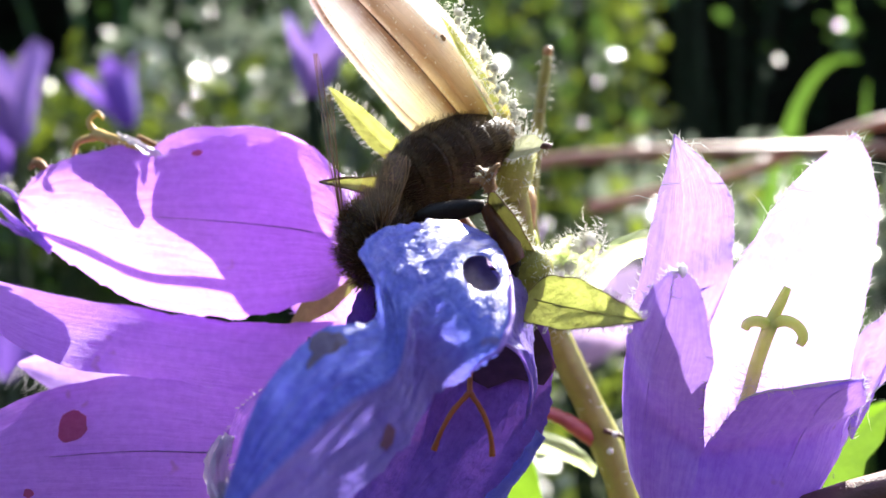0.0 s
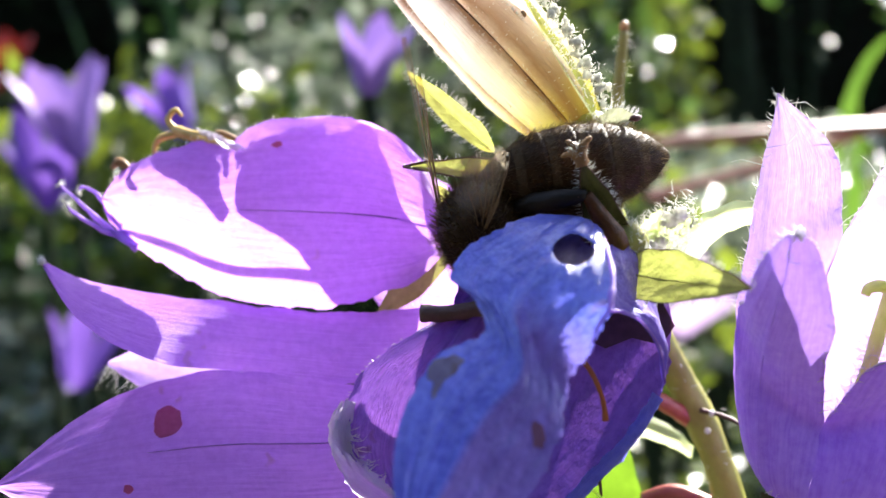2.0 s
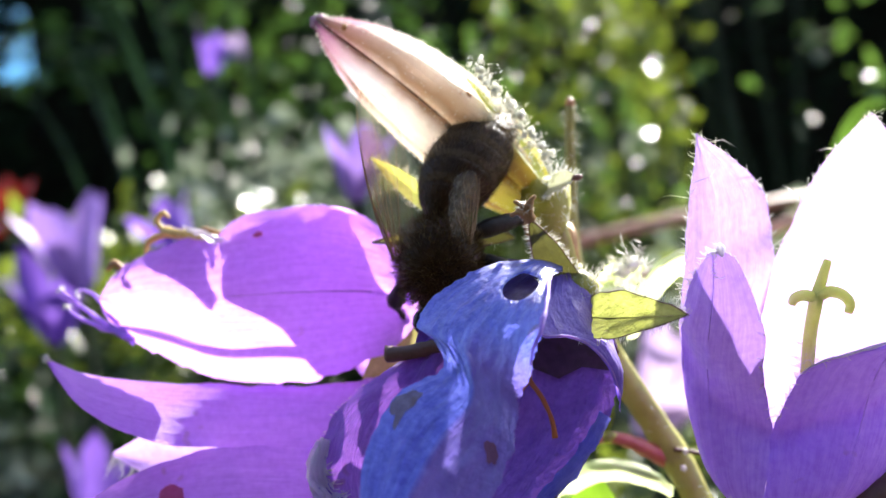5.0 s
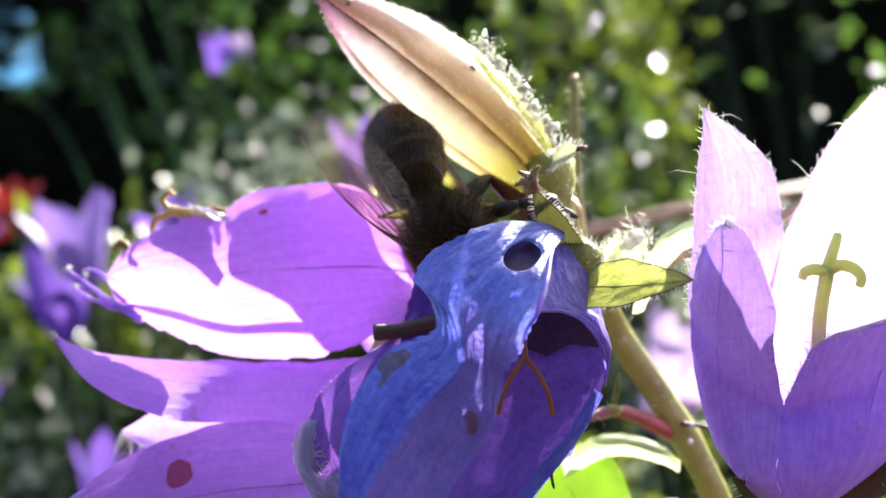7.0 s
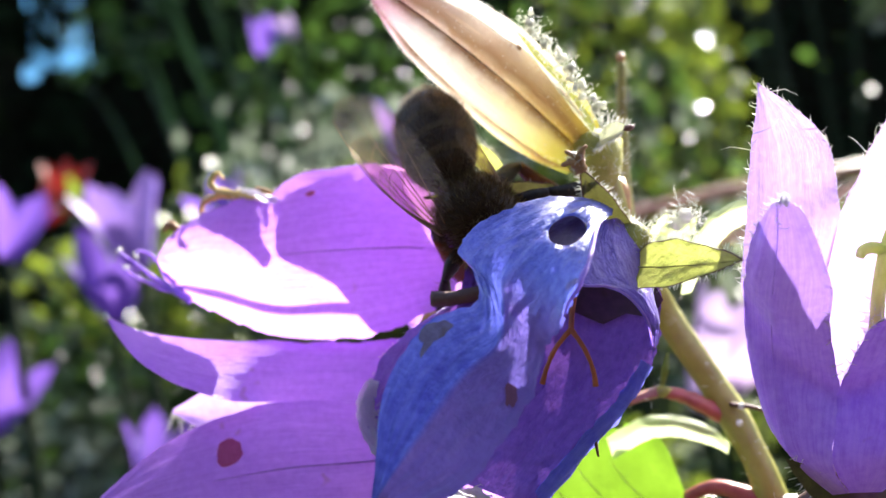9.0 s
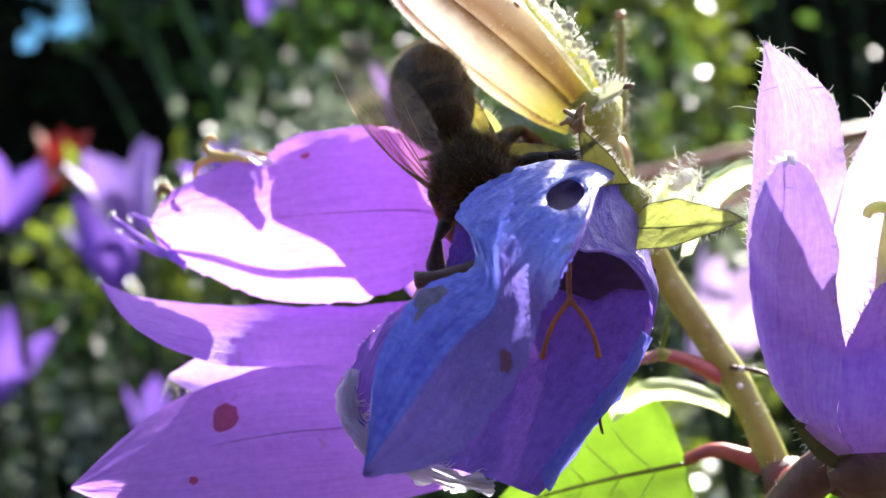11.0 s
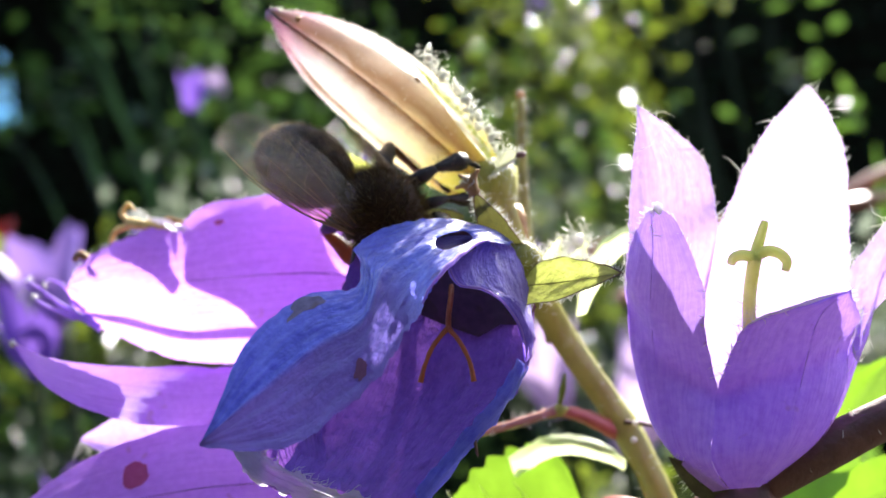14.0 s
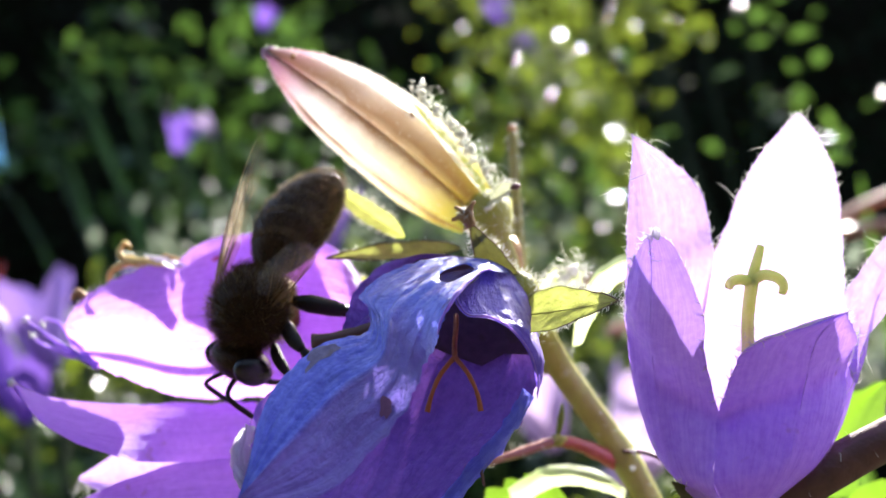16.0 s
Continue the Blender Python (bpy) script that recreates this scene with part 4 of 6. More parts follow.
# ---- the plant: stem, twig, leaves ----
def main_stem():
    ob = thing("stem", (14, 80, -529), "hairy yellow-green flower stem with reddish joints", "stem")
    path = [(4.6, 56, 1.0), (5.6, 62, 0.4), (6.8, 65.5, -2.2), (8.4, 66, -5.6), (9.8, 66, -8.8), (10.8, 65.5, -12), (11.6, 65, -16)]
    part("upper_stalk", tube(path, [0.8, 0.95, 0.95, 0.9, 1.0, 0.9, 1.0], 12, 40, 0.1), GREEN_STEM, ob)
    part("lower_stalk", tube([(11.6, 65, -15.9), (13, 66, -40), (14, 72, -200), (14, 80, -529)], [1.0, 1.3, 1.8, 2.2], 10, 30), GREEN_STEM, ob)
    shoot = part("side_shoot", tube([(5.7, 64, -7.26), (6.5, 64.5, -7.5), (7.5, 65, -7.95), (9.4, 66, -9.2)], [0.36, 0.42, 0.46, 0.6], 10, 20, 0.25), RED_STEM, ob, "reddish side shoot")
    part("runner", tube([(-1.5, 62, -8.5), (0.4, 62.5, -7.95), (3.1, 63.2, -7.6), (5.8, 64, -7.2)], [0.2, 0.26, 0.3, 0.34], 10, 20, 0.25), PINK_STEM, shoot, "thin orange-pink runner beyond the node")
    part("node", blob((5.75, 63.9, -7.25), (0.5, 0.45, 0.42), 12, 0.35), SEPAL, shoot, "green node of the shoot")
    part("hair", hairs(edge_hairs([(-1.5, 62, -8.5), (0.4, 62.5, -7.95), (3.1, 63.2, -7.6), (5.8, 64, -7.2)], (0, -0.4, 0.9), 90, 0.3, 14), 0.4, 0.022, 15), HAIR, shoot, "short white hairs", kind="stuff")
    part("side_shoot", tube([(6.4, 67.6, -14.0), (8.5, 66.5, -13.6), (11.6, 65, -15.2)], [0.35, 0.5, 0.7], 10, 16, 0.1), RED_STEM, ob, "pinkish leaf stalk")
    part("joint", blob((11.8, 64.6, -15.6), (1.5, 1.3, 1.3), 3, 0.3), TWIG, ob, "brownish knobbly joint")
    part("thread", tube([(9.8, 65, -8.6), (11.5, 64, -9.2), (12.8, 63, -10.6)], [0.16, 0.13, 0.08], 6, 12), TWIG, ob, "thin dry thread")
    part("bract", tube([(5.76, 63.8, -7.0), (6.14, 63.5, -6.0), (6.45, 63.5, -5.0)], [0.12, 0.24, 0.06], 6, 10), SEPAL, ob)
    spots = edge_hairs(path, (-0.7, -0.5, 0.2), 130, 0.5, 4) + edge_hairs(path, (0.9, -0.4, 0.3), 130, 0.5, 5)
    part("hair", hairs(spots, 0.55, 0.022, 6), HAIR, ob, "short white hairs", kind="stuff")
    for d in ((10.4, 64.6, -8.8), (10.1, 64.7, -9.8)):
        part("bead", blob(d, (0.2, 0.2, 0.2), 1, 0.05), HAIR, ob, "pale bead of sap")


def twig():
    ob = thing("twig", (11.4, 63, -18), "thick reddish-brown twig crossing below the upright flower", "twig")
    part("bark", tube([(10.5, 64, -529), (10.6, 64, -120), (10.8, 63.5, -40), (11.2, 62.5, -19)], [2.4, 2, 1.6, 1.3], 10, 24), TWIG, ob)
    path = [(9.6, 62, -18.0), (12.5, 58.5, -14.8), (16.9, 55.5, -12.8), (23.3, 54.4, -10.6), (32, 53, -8.2), (44, 51, -5.5)]
    part("branch", tube(path, [1.0, 1.25, 1.2, 1.15, 1.1, 0.9], 12, 40, 0.12), TWIG, ob)
    part("hair", hairs(edge_hairs(path, (-0.3, -0.4, 0.9), 90, 0.7, 8), 0.6, 0.022, 9), HAIR, ob, "stray white hairs", kind="stuff")
    part("bud_scar", blob((11.6, 61.5, -15.6), (0.9, 0.8, 1.1), 5, 0.25), RED_STEM, ob, "small reddish knob")


def stick():
    ob = thing("shoot", (5.2, 66, -3), "thin upright hairy shoot behind the bud", "stem")
    path = [(6.4, 65.8, -2.6), (5.7, 66.6, 4.0), (6.3, 67.2, 10.0), (7.1, 67.4, 15.1)]
    part("stalk", tube(path, [0.65, 0.55, 0.42, 0.3], 8, 24, 0.1), GREEN_STEM, ob)
    part("tip", blob((7.13, 67.4, 15.4), (0.36, 0.36, 0.42), 3), DRY, ob, "small dry brown tip")
    part("hair", hairs(edge_hairs(path, (-0.8, -0.4, 0.2), 110, 0.25, 10) + edge_hairs(path, (0.8, -0.4, 0.2), 110, 0.25, 11), 0.5, 0.022, 12), HAIR, ob, kind="stuff")
    part("scale", blob((4.7, 61.5, 4.2), (1.1, 0.9, 1.8), 7, 0.3, (20, 0, 20)), DRY, ob, "dry orange-brown scale")
    part("scale", blob((5.2, 60.5, 2.0), (0.6, 0.6, 1.3), 9, 0.3), SEPAL, ob, "yellowish scale")


def woolly_leaf():
    ob = thing("woolly_leaf", (7.2, 60, 0.4), "small pale leaf covered in white wool", "leaf")
    leaf("blade", (5.6, 60.5, -0.6), (9.0, 58.5, 2.2), 1.2, (0, -1, 0.5), PALE_LEAF, ob, "woolly pale blade", seed=2.0, teeth=0.3, hair=160)
    leaf("blade", (5.8, 60.6, -0.4), (7.4, 58.8, 2.8), 0.8, (-0.3, -1, 0.4), PALE_LEAF, ob, "woolly pale blade", seed=3.0, teeth=0.3, hair=120)
    rnd = random.Random(31)
    lumps = [Vector((6.2 + k * 0.55, 59.4 - k * 0.15, 0.3 + 0.5 * k + rnd.gauss(0, 0.3))) for k in range(5)]
    for k, q in enumerate(lumps):
        part("tuft", blob(tuple(q), (0.42, 0.36, 0.4), k + 3, 0.7), HAIR, ob, "white woolly tuft")
    spots = [(lumps[k % 5] + Vector((rnd.gauss(0, 0.5), rnd.gauss(0, 0.3), rnd.gauss(0, 0.5))), (rnd.gauss(0, 1), rnd.gauss(-0.4, 0.6), rnd.gauss(0.5, 0.8))) for k in range(420)]
    part("wool", hairs(spots, 0.7, 0.026, 32, 0.7), HAIR, ob, "loose white wool", kind="stuff")


def leaves():
    ob = thing("leaf", (6.2, 67.8, -15.2), "bright green toothed leaf with light shining through it", "leaf")
    leaf("blade", (6.4, 67.8, -14.0), (-6.0, 66.5, -15.4), 5.4, (-0.15, -1, 0.05), BRIGHT_LEAF, ob, teeth=0.10, fold=0.12, seed=1.0, n=45, belly=0.5)
    part("midrib", tube([(6.4, 67.5, -14.2), (0, 66.9, -14.6), (-5.6, 66.2, -15.3)], [0.16, 0.11, 0.05], 6, 16), GREEN_STEM, ob, "pale midrib")
    for k in range(5):
        x = 4.4 - k * 2.2
        for s in (1, -1):
            part("vein", tube([(x, 67.3, -14.45), (x - 1.4, 66.95 - 0.1 * s, -14.5 + 1.7 * s), (x - 2.4, 66.9 - 0.2 * s, -14.5 + 3.4 * s)], [0.045, 0.035, 0.015], 5, 8), PALE_LEAF, ob)
    pale = thing("leaf", (8.2, 62.5, -1), "pale curled green leaf with a lit white rim", "leaf")
    edge_a = [(7.8, 63, -1.6), (8.6, 62, 0.8), (10.4, 61, 2.8), (13.2, 60, 3.0), (16, 59.5, 1.4)]
    edge_b = [(8.4, 62.5, -1.6), (9.4, 61.5, -0.2), (10.9, 60.6, 1.3), (13.2, 59.8, 1.8), (15.8, 59.4, 1.3)]
    part("blade", grid_mesh(petal_place(edge_a, edge_b, 0.5, 0.1, 0.1, 3.0), 30, 10), PALE_LEAF, pale)
    green = thing("leaf", (17, 70, -18), "soft green leaf low behind the upright flower", "leaf")
    leaf("blade", (14, 70, -19), (28, 66, -7), 3.4, (0, -1, 0.4), BRIGHT_LEAF, green, teeth=0.12, seed=5.0)
    leaf("blade", (15, 70, -19), (30, 64, -14), 3.0, (0, -1, 0.4), BRIGHT_LEAF, green, teeth=0.12, seed=6.0)
    low = thing("leaf", (3.5, 70, -14), "curled pale green leaf edge behind the red shoot", "leaf")
    part("blade", grid_mesh(petal_place([(2, 66, -9.6), (5, 66.5, -8.6), (8, 67, -9.4), (9.6, 67, -11)], [(2.2, 66, -11), (5, 66.2, -10), (7.6, 66.6, -10.6), (9.4, 67, -11.6)], 0.4, 0.1, 0.15, 4.0), 24, 8), PALE_LEAF, low)


# ---- left bellflower ----
def left_flower():
    ob = thing("bellflower", (-3.6, 61.5, 0.5), "open violet bellflower lying on its side, sun shining through", "flower", "bellflowers in front")
    top = [(-4.4, 61, 3.0), (-5.4, 61.3, 6.2), (-7.4, 61.8, 8.4), (-9.8, 62.3, 9.5), (-12.7, 62.4, 9.8), (-15.2, 62.2, 9.55), (-17.1, 62.2, 8.55), (-19.4, 62.2, 8.65), (-21.8, 62.2, 8.15), (-23.6, 62.2, 7.2), (-24.7, 62.2, 5.75)]
    bot = [(-4.2, 60.5, 1.6), (-6.0, 60, -0.2), (-8.4, 60, -1.1), (-11, 60, -1.5), (-13.8, 60, -1.4), (-16.6, 60, -0.8), (-19, 60.6, 0.3), (-21.4, 61.4, 1.7), (-23.0, 61.8, 2.85), (-24.2, 62.0, 3.95), (-24.8, 62.1, 5.4)]
    upper = petal_place(top, bot, lambda u: 1.5 * math.sin(math.pi * min(u * 0.85 + 0.1, 1)), 0.14, 0.32, 1.0, (0.0, -0.9, 0.25))
    p = broad = part("petal", grid_mesh(upper, 70, 30), VIOLET, ob, "broad violet petal lit from behind")
    scrap = petal_place([(-19.0, 62.0, 9.6), (-18.0, 61.7, 9.15), (-16.9, 61.4, 8.5), (-15.6, 61.2, 7.7)], [(-18.8, 61.8, 9.2), (-17.8, 61.4, 8.55), (-16.9, 61.2, 8.0), (-15.7, 61.1, 7.5)], 0.2, 0.25, 0.3, 31.0, (0.0, -0.7, 0.6), crumple=0.2)
    # Whitish scrap standing for the sunlit top of the petal.
    part("curled_rim", grid_mesh(scrap, 34, 10), WHITE_EDGE, p, "crumpled rim rolled over, painted pale as if sunlit")
    part("hair", rim_hairs(upper, 0.0, 60, (0, -0.2, 1), 3, 0.3, 1.0, 0.35), HAIR, p, kind="stuff")
    decal("spot", upper, 0.44, 0.18, 0.012, 0.02, RED_BLOTCH, p, "tiny dark red spot", seed=2)
    part("vein", tube([upper(u, 0.56) + Vector((0, -0.05, 0)) for u in (0.05, 0.2, 0.35, 0.5)], [0.05, 0.04, 0.03, 0.015], 5, 24, 0.8), INNER, p, "thin dark vein")
    # Hidden petal, added and shaped to cast the shadow on the broad petal.
    back_a = [(-4.4, 61.2, 3.2), (-7.4, 62.0, 8.3), (-10.0, 62.5, 9.5), (-12.8, 62.5, 9.75), (-15.0, 62.4, 9.5)]
    back_b = [(-4.2, 64, 0), (-6.0, 66, 3.9), (-7.2, 66.4, 6.4), (-8.6, 66.1, 8.5), (-10.4, 65.7, 9.5), (-12.5, 65.2, 10.1)]
    part("petal", grid_mesh(petal_place(back_a, back_b, 0.9, 0.1, 0.1, 5.0, (0, 0.35, 0.9)), 40, 24), VIOLET, ob, "violet petal added unseen behind the bell to cast a shadow")
    # Hidden petal added to keep the sun off the lower lobes.
    under_a = [(-2.5, 66, 4.4), (-6, 68, 6.8), (-10.5, 69, 7.6), (-13, 69, 7.2), (-15.2, 69, 5.6), (-16.6, 69, 3.6)]
    under_b = [(-2.5, 66, -4.6), (-6, 68, -5.6), (-9.2, 69, -1.6), (-12, 69, 2.0), (-14.4, 69, 2.8), (-16.6, 69, 3.4)]
    part("petal", grid_mesh(petal_place(under_a, under_b, 0.8, 0.1, 0.1, 6.0, (0, 1, 0)), 40, 20), VIOLET, ob, "violet petal added unseen on the far side to shade the lobes")
    m_top = [(-5.6, 60.4, -1.8), (-9, 60.8, -1.9), (-12.5, 61, -1.7), (-16.7, 61, -1.0), (-21.5, 61.0, -0.2), (-25.0, 60.0, 0.7), (-26.6, 58, 1.76)]
    m_bot = [(-6.0, 60, -6.4), (-9.6, 60, -6.0), (-13.2, 60, -5.4), (-17.3, 60, -4.8), (-20.4, 56.6, -3.9), (-23.9, 56.0, -1.6), (-26.7, 57.9, 1.6)]
    def joined(left, right, seed, way, lo, hi):
        """A lobe that runs on into its neighbour without a crease up to the notch."""
        sheet = petal_place(left, right, 0.0, 0.12, 0.13, seed, way)
        out = Vector(way).normalized()

        def place(u, v):
            one = min(max((0.62 - u) / 0.2, 0), 1)
            single, double = math.sin(math.pi * v), math.sin(math.pi * (lo + (hi - lo) * v))
            return sheet(u, v) + out * 0.9 * math.sin(math.pi * min(u * 0.9 + 0.08, 1)) * (single + (double - single) * one)
        return place
    mid = joined(m_top, m_bot, 2.0, (0, -1, 0.12), 0.0, 0.42)
    p = part("petal", grid_mesh(mid, 60, 24), VIOLET, ob, "narrow violet lobe with a pale tip")
    tuft = part("tip", blob((-26.65, 57.9, 1.7), (0.2, 0.2, 0.24), 2, 0.7), HAIR, p, "pale woolly tip")
    part("hair", hairs([((-26.65, 57.9, 1.75), (random.Random(i).gauss(-0.3, 1), random.Random(i + 70).gauss(-0.2, 1), random.Random(i + 140).gauss(0.4, 1))) for i in range(40)], 0.5, 0.024, 75, 0.5), HAIR, tuft, kind="stuff")
    n_top = [(-6.0, 60, -6.4), (-9.6, 60, -6.0), (-13.2, 60, -5.4), (-17.3, 60, -4.8), (-21.2, 59, -5.3), (-24.5, 57, -6.9), (-27.5, 54, -9.8)]
    n_bot = [(-4.0, 60, -12.6), (-7.4, 59.5, -13.0), (-11.4, 58, -13.3), (-15.6, 56, -13.2), (-20, 55, -12.7), (-24, 54, -11.7), (-27.6, 54, -10.0)]
    low = joined(n_top, n_bot, 2.0, (0, -1, 0.12), 0.42, 1.0)
    p = part("petal", grid_mesh(low, 60, 28), VIOLET, ob, "broad violet lobe with a red blotch")
    decal("blotch", low, 0.62, 0.30, 0.034, 0.095, RED_BLOTCH, p, "dark red blotch", seed=4, rag=0.35)
    decal("spot", low, 0.70, 0.72, 0.010, 0.03, RED_BLOTCH, p, "small red spot", seed=6)
    part("vein", tube([low(u, 0.42 + 0.1 * u) + Vector((0, -0.05, 0)) for u in (0.1, 0.3, 0.5, 0.66)], [0.04, 0.04, 0.03, 0.012], 5, 24, 0.8), INNER, p, "thin dark vein")
    i_top = [(-12, 65.5, -2.4), (-17, 65, -2.2), (-22, 64.5, -2.6), (-25.4, 64, -4.0)]
    i_bot = [(-12, 65, -9), (-17, 64.5, -8.4), (-21.6, 64, -6.8), (-25.5, 64, -4.2)]
    inner = petal_place(i_top, i_bot, -0.5, 0.1, 0.1, 9.0, (0, -1, 0))
    p = part("petal", grid_mesh(inner, 30, 14), PALE, ob, "pale pink inner lobe")
    part("hair", rim_hairs(inner, 1.0, 60, (-0.5, -0.3, -0.8), 5, 0.3, 1.0, 1.6), HAIR, p, kind="stuff")
    # Hidden filament added for the thin shadow stripe on the petal.
    part("filament", tube([(-4.0, 64.5, 3.8), (-8.2, 66, 6.9), (-13.1, 66.4, 8.1), (-17.1, 66.4, 8.5), (-20.9, 66.4, 8.6)], [0.26, 0.24, 0.22, 0.2, 0.14], 8, 24, 0.15), OCHRE, ob, "ochre filament added unseen in the bell to cast a shadow stripe")
    s = part("style", tube([(-14.75, 62.65, 7.11), (-16.85, 62.45, 8.14), (-18.95, 62.74, 9.02), (-20.71, 63.23, 9.7)], [0.25, 0.38, 0.42, 0.3], 8, 20, 0.3), OCHRE, ob, "dry ochre style")
    part("stigma", tube([(-20.49, 63.21, 9.6), (-21.06, 63.21, 10.37), (-20.58, 63.21, 10.94), (-20.2, 63.21, 10.56)], [0.25, 0.22, 0.18, 0.1], 6, 14), OCHRE, s, "curled stigma")
    part("stigma", tube([(-20.39, 63.21, 9.51), (-21.64, 63.21, 9.21), (-21.92, 63.21, 8.35), (-21.06, 63.21, 8.07)], [0.25, 0.22, 0.18, 0.1], 6, 14), OCHRE, s, "curled stigma")
    part("filament", tube([(-17.43, 62.25, 8.45), (-17.81, 62.25, 9.21), (-16.85, 62.25, 8.83), (-15.69, 62.06, 8.07)], [0.12, 0.18, 0.16, 0.08], 6, 12), DRY, s, "shrivelled brown filament")
    part("curl", tube([(-23.2, 62.3, 7.3), (-23.7, 62.1, 7.8), (-24.2, 62.1, 7.4)], [0.25, 0.3, 0.12], 6, 10, 0.3), DRY, ob, "dry curled petal tip")
    for k, q in enumerate(([(-22.6, 61.7, 2.6), (-24.2, 61.8, 3.7), (-25.8, 61.9, 5.2), (-27.0, 62.0, 6.3), (-27.3, 62.0, 6.6)], [(-23.2, 62.2, 4.3), (-24.3, 62.2, 5.0), (-25.2, 62.1, 6.0), (-25.9, 62.0, 6.4), (-26.2, 62.0, 6.1)], [(-23.0, 62.0, 3.4), (-24.4, 61.8, 3.6), (-25.6, 61.7, 4.3), (-26.6, 61.8, 5.0), (-26.8, 61.8, 5.4)])):
        point = part("curled_point", tube(q, [0.26, 0.20, 0.13, 0.08, 0.05], 8, 24, 0.8, k), PALE, broad, "long curled pinkish point of the torn petal")
        part("tip", blob(q[-1], (0.1, 0.1, 0.12), k, 0.6, level=2), HAIR, point, "white woolly tip")
        part("hair", hairs([(Vector(q[-1]), (random.Random(k * 40 + i).gauss(0, 1), random.Random(k * 41 + i).gauss(0, 1), random.Random(k * 43 + i).gauss(0, 1))) for i in range(24)], 0.4, 0.024, 70 + k, 0.5), HAIR, point, kind="stuff")
    leaf("sepal", (-3.6, 62.5, 3.6), (-7.4, 62.0, 5.4), 1.0, (0, -1, 0.3), SEPAL, ob, "green sepal with a hairy edge", hair=60, seed=1.3)
    leaf("sepal", (-4.4, 61.5, 1.6), (-8.8, 61.3, -2.4), 0.95, (0.2, -1, 0.2), OLIVE, ob, "curved olive-green sepal", hair=20, seed=2.3)
    part("pedicel", tube([(5.2, 63, 0.5), (1, 63.2, 1.0), (-3.6, 61.8, 1.4)], [0.5, 0.5, 0.9], 10, 16), GREEN_STEM, ob)


# ---- bud ----
def bud():
    tip, base = Vector((-7.8, 54.0, 18.75)), Vector((3.2, 57.6, 7.0))
    ob = thing("flower_bud", tuple(base), "closed cream flower bud with a pinkish tip", "bud")
    tip, base = tip * 1.025, base * 1.025
    d = base - tip
    s = d.cross(Vector((0, 1, 0))).normalized()
    q = s.cross(d).normalized()
    prof = [0.15, 1.1, 1.75, 2.2, 2.5, 2.65, 2.7, 2.65, 2.45, 2.1, 1.5]

    def side(k):
        def place(u, v):
            a = 2 * math.pi * (k + v) / 5 - 0.55
            j = u * 10
            i = min(int(j), 9)
            r = prof[i] + (prof[i + 1] - prof[i]) * (j - i)
            fold = 1 + 0.13 * math.cos((v - 0.5) * 2 * math.pi) - 0.42 * math.exp(-((min(v, 1 - v)) / 0.06) ** 2)
            bend = Vector((0.25, -0.3, 0.25)) * math.sin(math.pi * u)
            r *= fold * (1 + 0.03 * noise.noise(Vector((u * 6, a * 2, 1))))
            return tip + d * u + bend + (s * math.cos(a) + q * math.sin(a)) * r
        return place
    for k in range(5):
        p = part("petal", grid_mesh(side(k), 40, 20), DRIED_CREAM if k == 4 else CREAM, ob, "folded petal dried to brownish beige" if k == 4 else "folded cream petal")
        f = side(k)
        rnd = random.Random(k)
        out = [(f(u, v), (f(u, v) - tip - d * u)) for u, v in ((rnd.uniform(0, 0.95), rnd.choice((0.08, 0.5, 0.92, rnd.random()))) for _ in range(420))]
        part("hair", hairs(out, 0.24, 0.028, k), HAIR, p, kind="stuff")
    for k in range(5):
        f = side(k)
        part("seam", tube([f(u, 0.02) + (f(u, 0.02) - tip - d * u).normalized() * 0.06 for u in (0.02, 0.2, 0.4, 0.6, 0.8, 0.93)], [0.10, 0.12, 0.10, 0.09, 0.07, 0.04], 6, 40, 0.9, k), TWIG, ob, "thin brown seam between the petals")
    part("tip", blob(tuple(tip + Vector((0.3, 0.1, -0.25))), (0.5, 0.42, 0.42), 3, 0.6), PALE_TIP, ob, "pinkish withered tip")
    f = side(4)
    for k, (u, v) in enumerate(((0.60, 0.60), (0.12, 0.4))):
        c = f(u, v)
        part("speck", blob(tuple(c), (0.2, 0.12, 0.24), k, 0.3, level=1), DRY, ob, "small orange-brown speck")
    n = leaf("sepal", (4.0, 57.0, 7.6), (0.3, 55.2, 14.2), 0.9, (0.6, -0.6, 0.6), SEPAL, ob, "hairy green sepal pressed to the bud", hair=0, seed=1.1)
    rnd = random.Random(8)
    spots = [(Vector((4.2, 56.6, 7.9)).lerp(Vector((0.5, 55.2, 14.2)), rnd.random()) + Vector((rnd.gauss(0.35, 0.35), rnd.gauss(-0.2, 0.3), rnd.gauss(0.3, 0.35))), (0.6, -0.3, 0.7)) for _ in range(800)]
    part("hair", hairs(spots, 0.26, 0.032, 18, 0.9), HAIR, n, "dense white hairs", kind="stuff")
    for k in range(30):
        c = Vector((4.3, 56.5, 8.0)).lerp(Vector((0.6, 55.1, 14.3)), (k + rnd.random()) / 30) + Vector((rnd.gauss(0.45, 0.2), -0.2, rnd.gauss(0.4, 0.2)))
        part("tuft", blob(tuple(c), (0.12 + 0.12 * rnd.random(), 0.16, 0.2), k, 1.3), HAIR, n, "white woolly tuft")
    n = leaf("sepal", (3.8, 57.2, 7.2), (5.7, 53.5, 6.8), 0.8, (0, -1, 0.2), GREY_SEPAL, ob, "short grey-green woolly sepal with a dark tip", hair=90, seed=3.1)
    part("point", blob((5.65, 53.5, 6.8), (0.35, 0.25, 0.2), 1, 0.3, level=1), TWIG, n, "dark brown point")
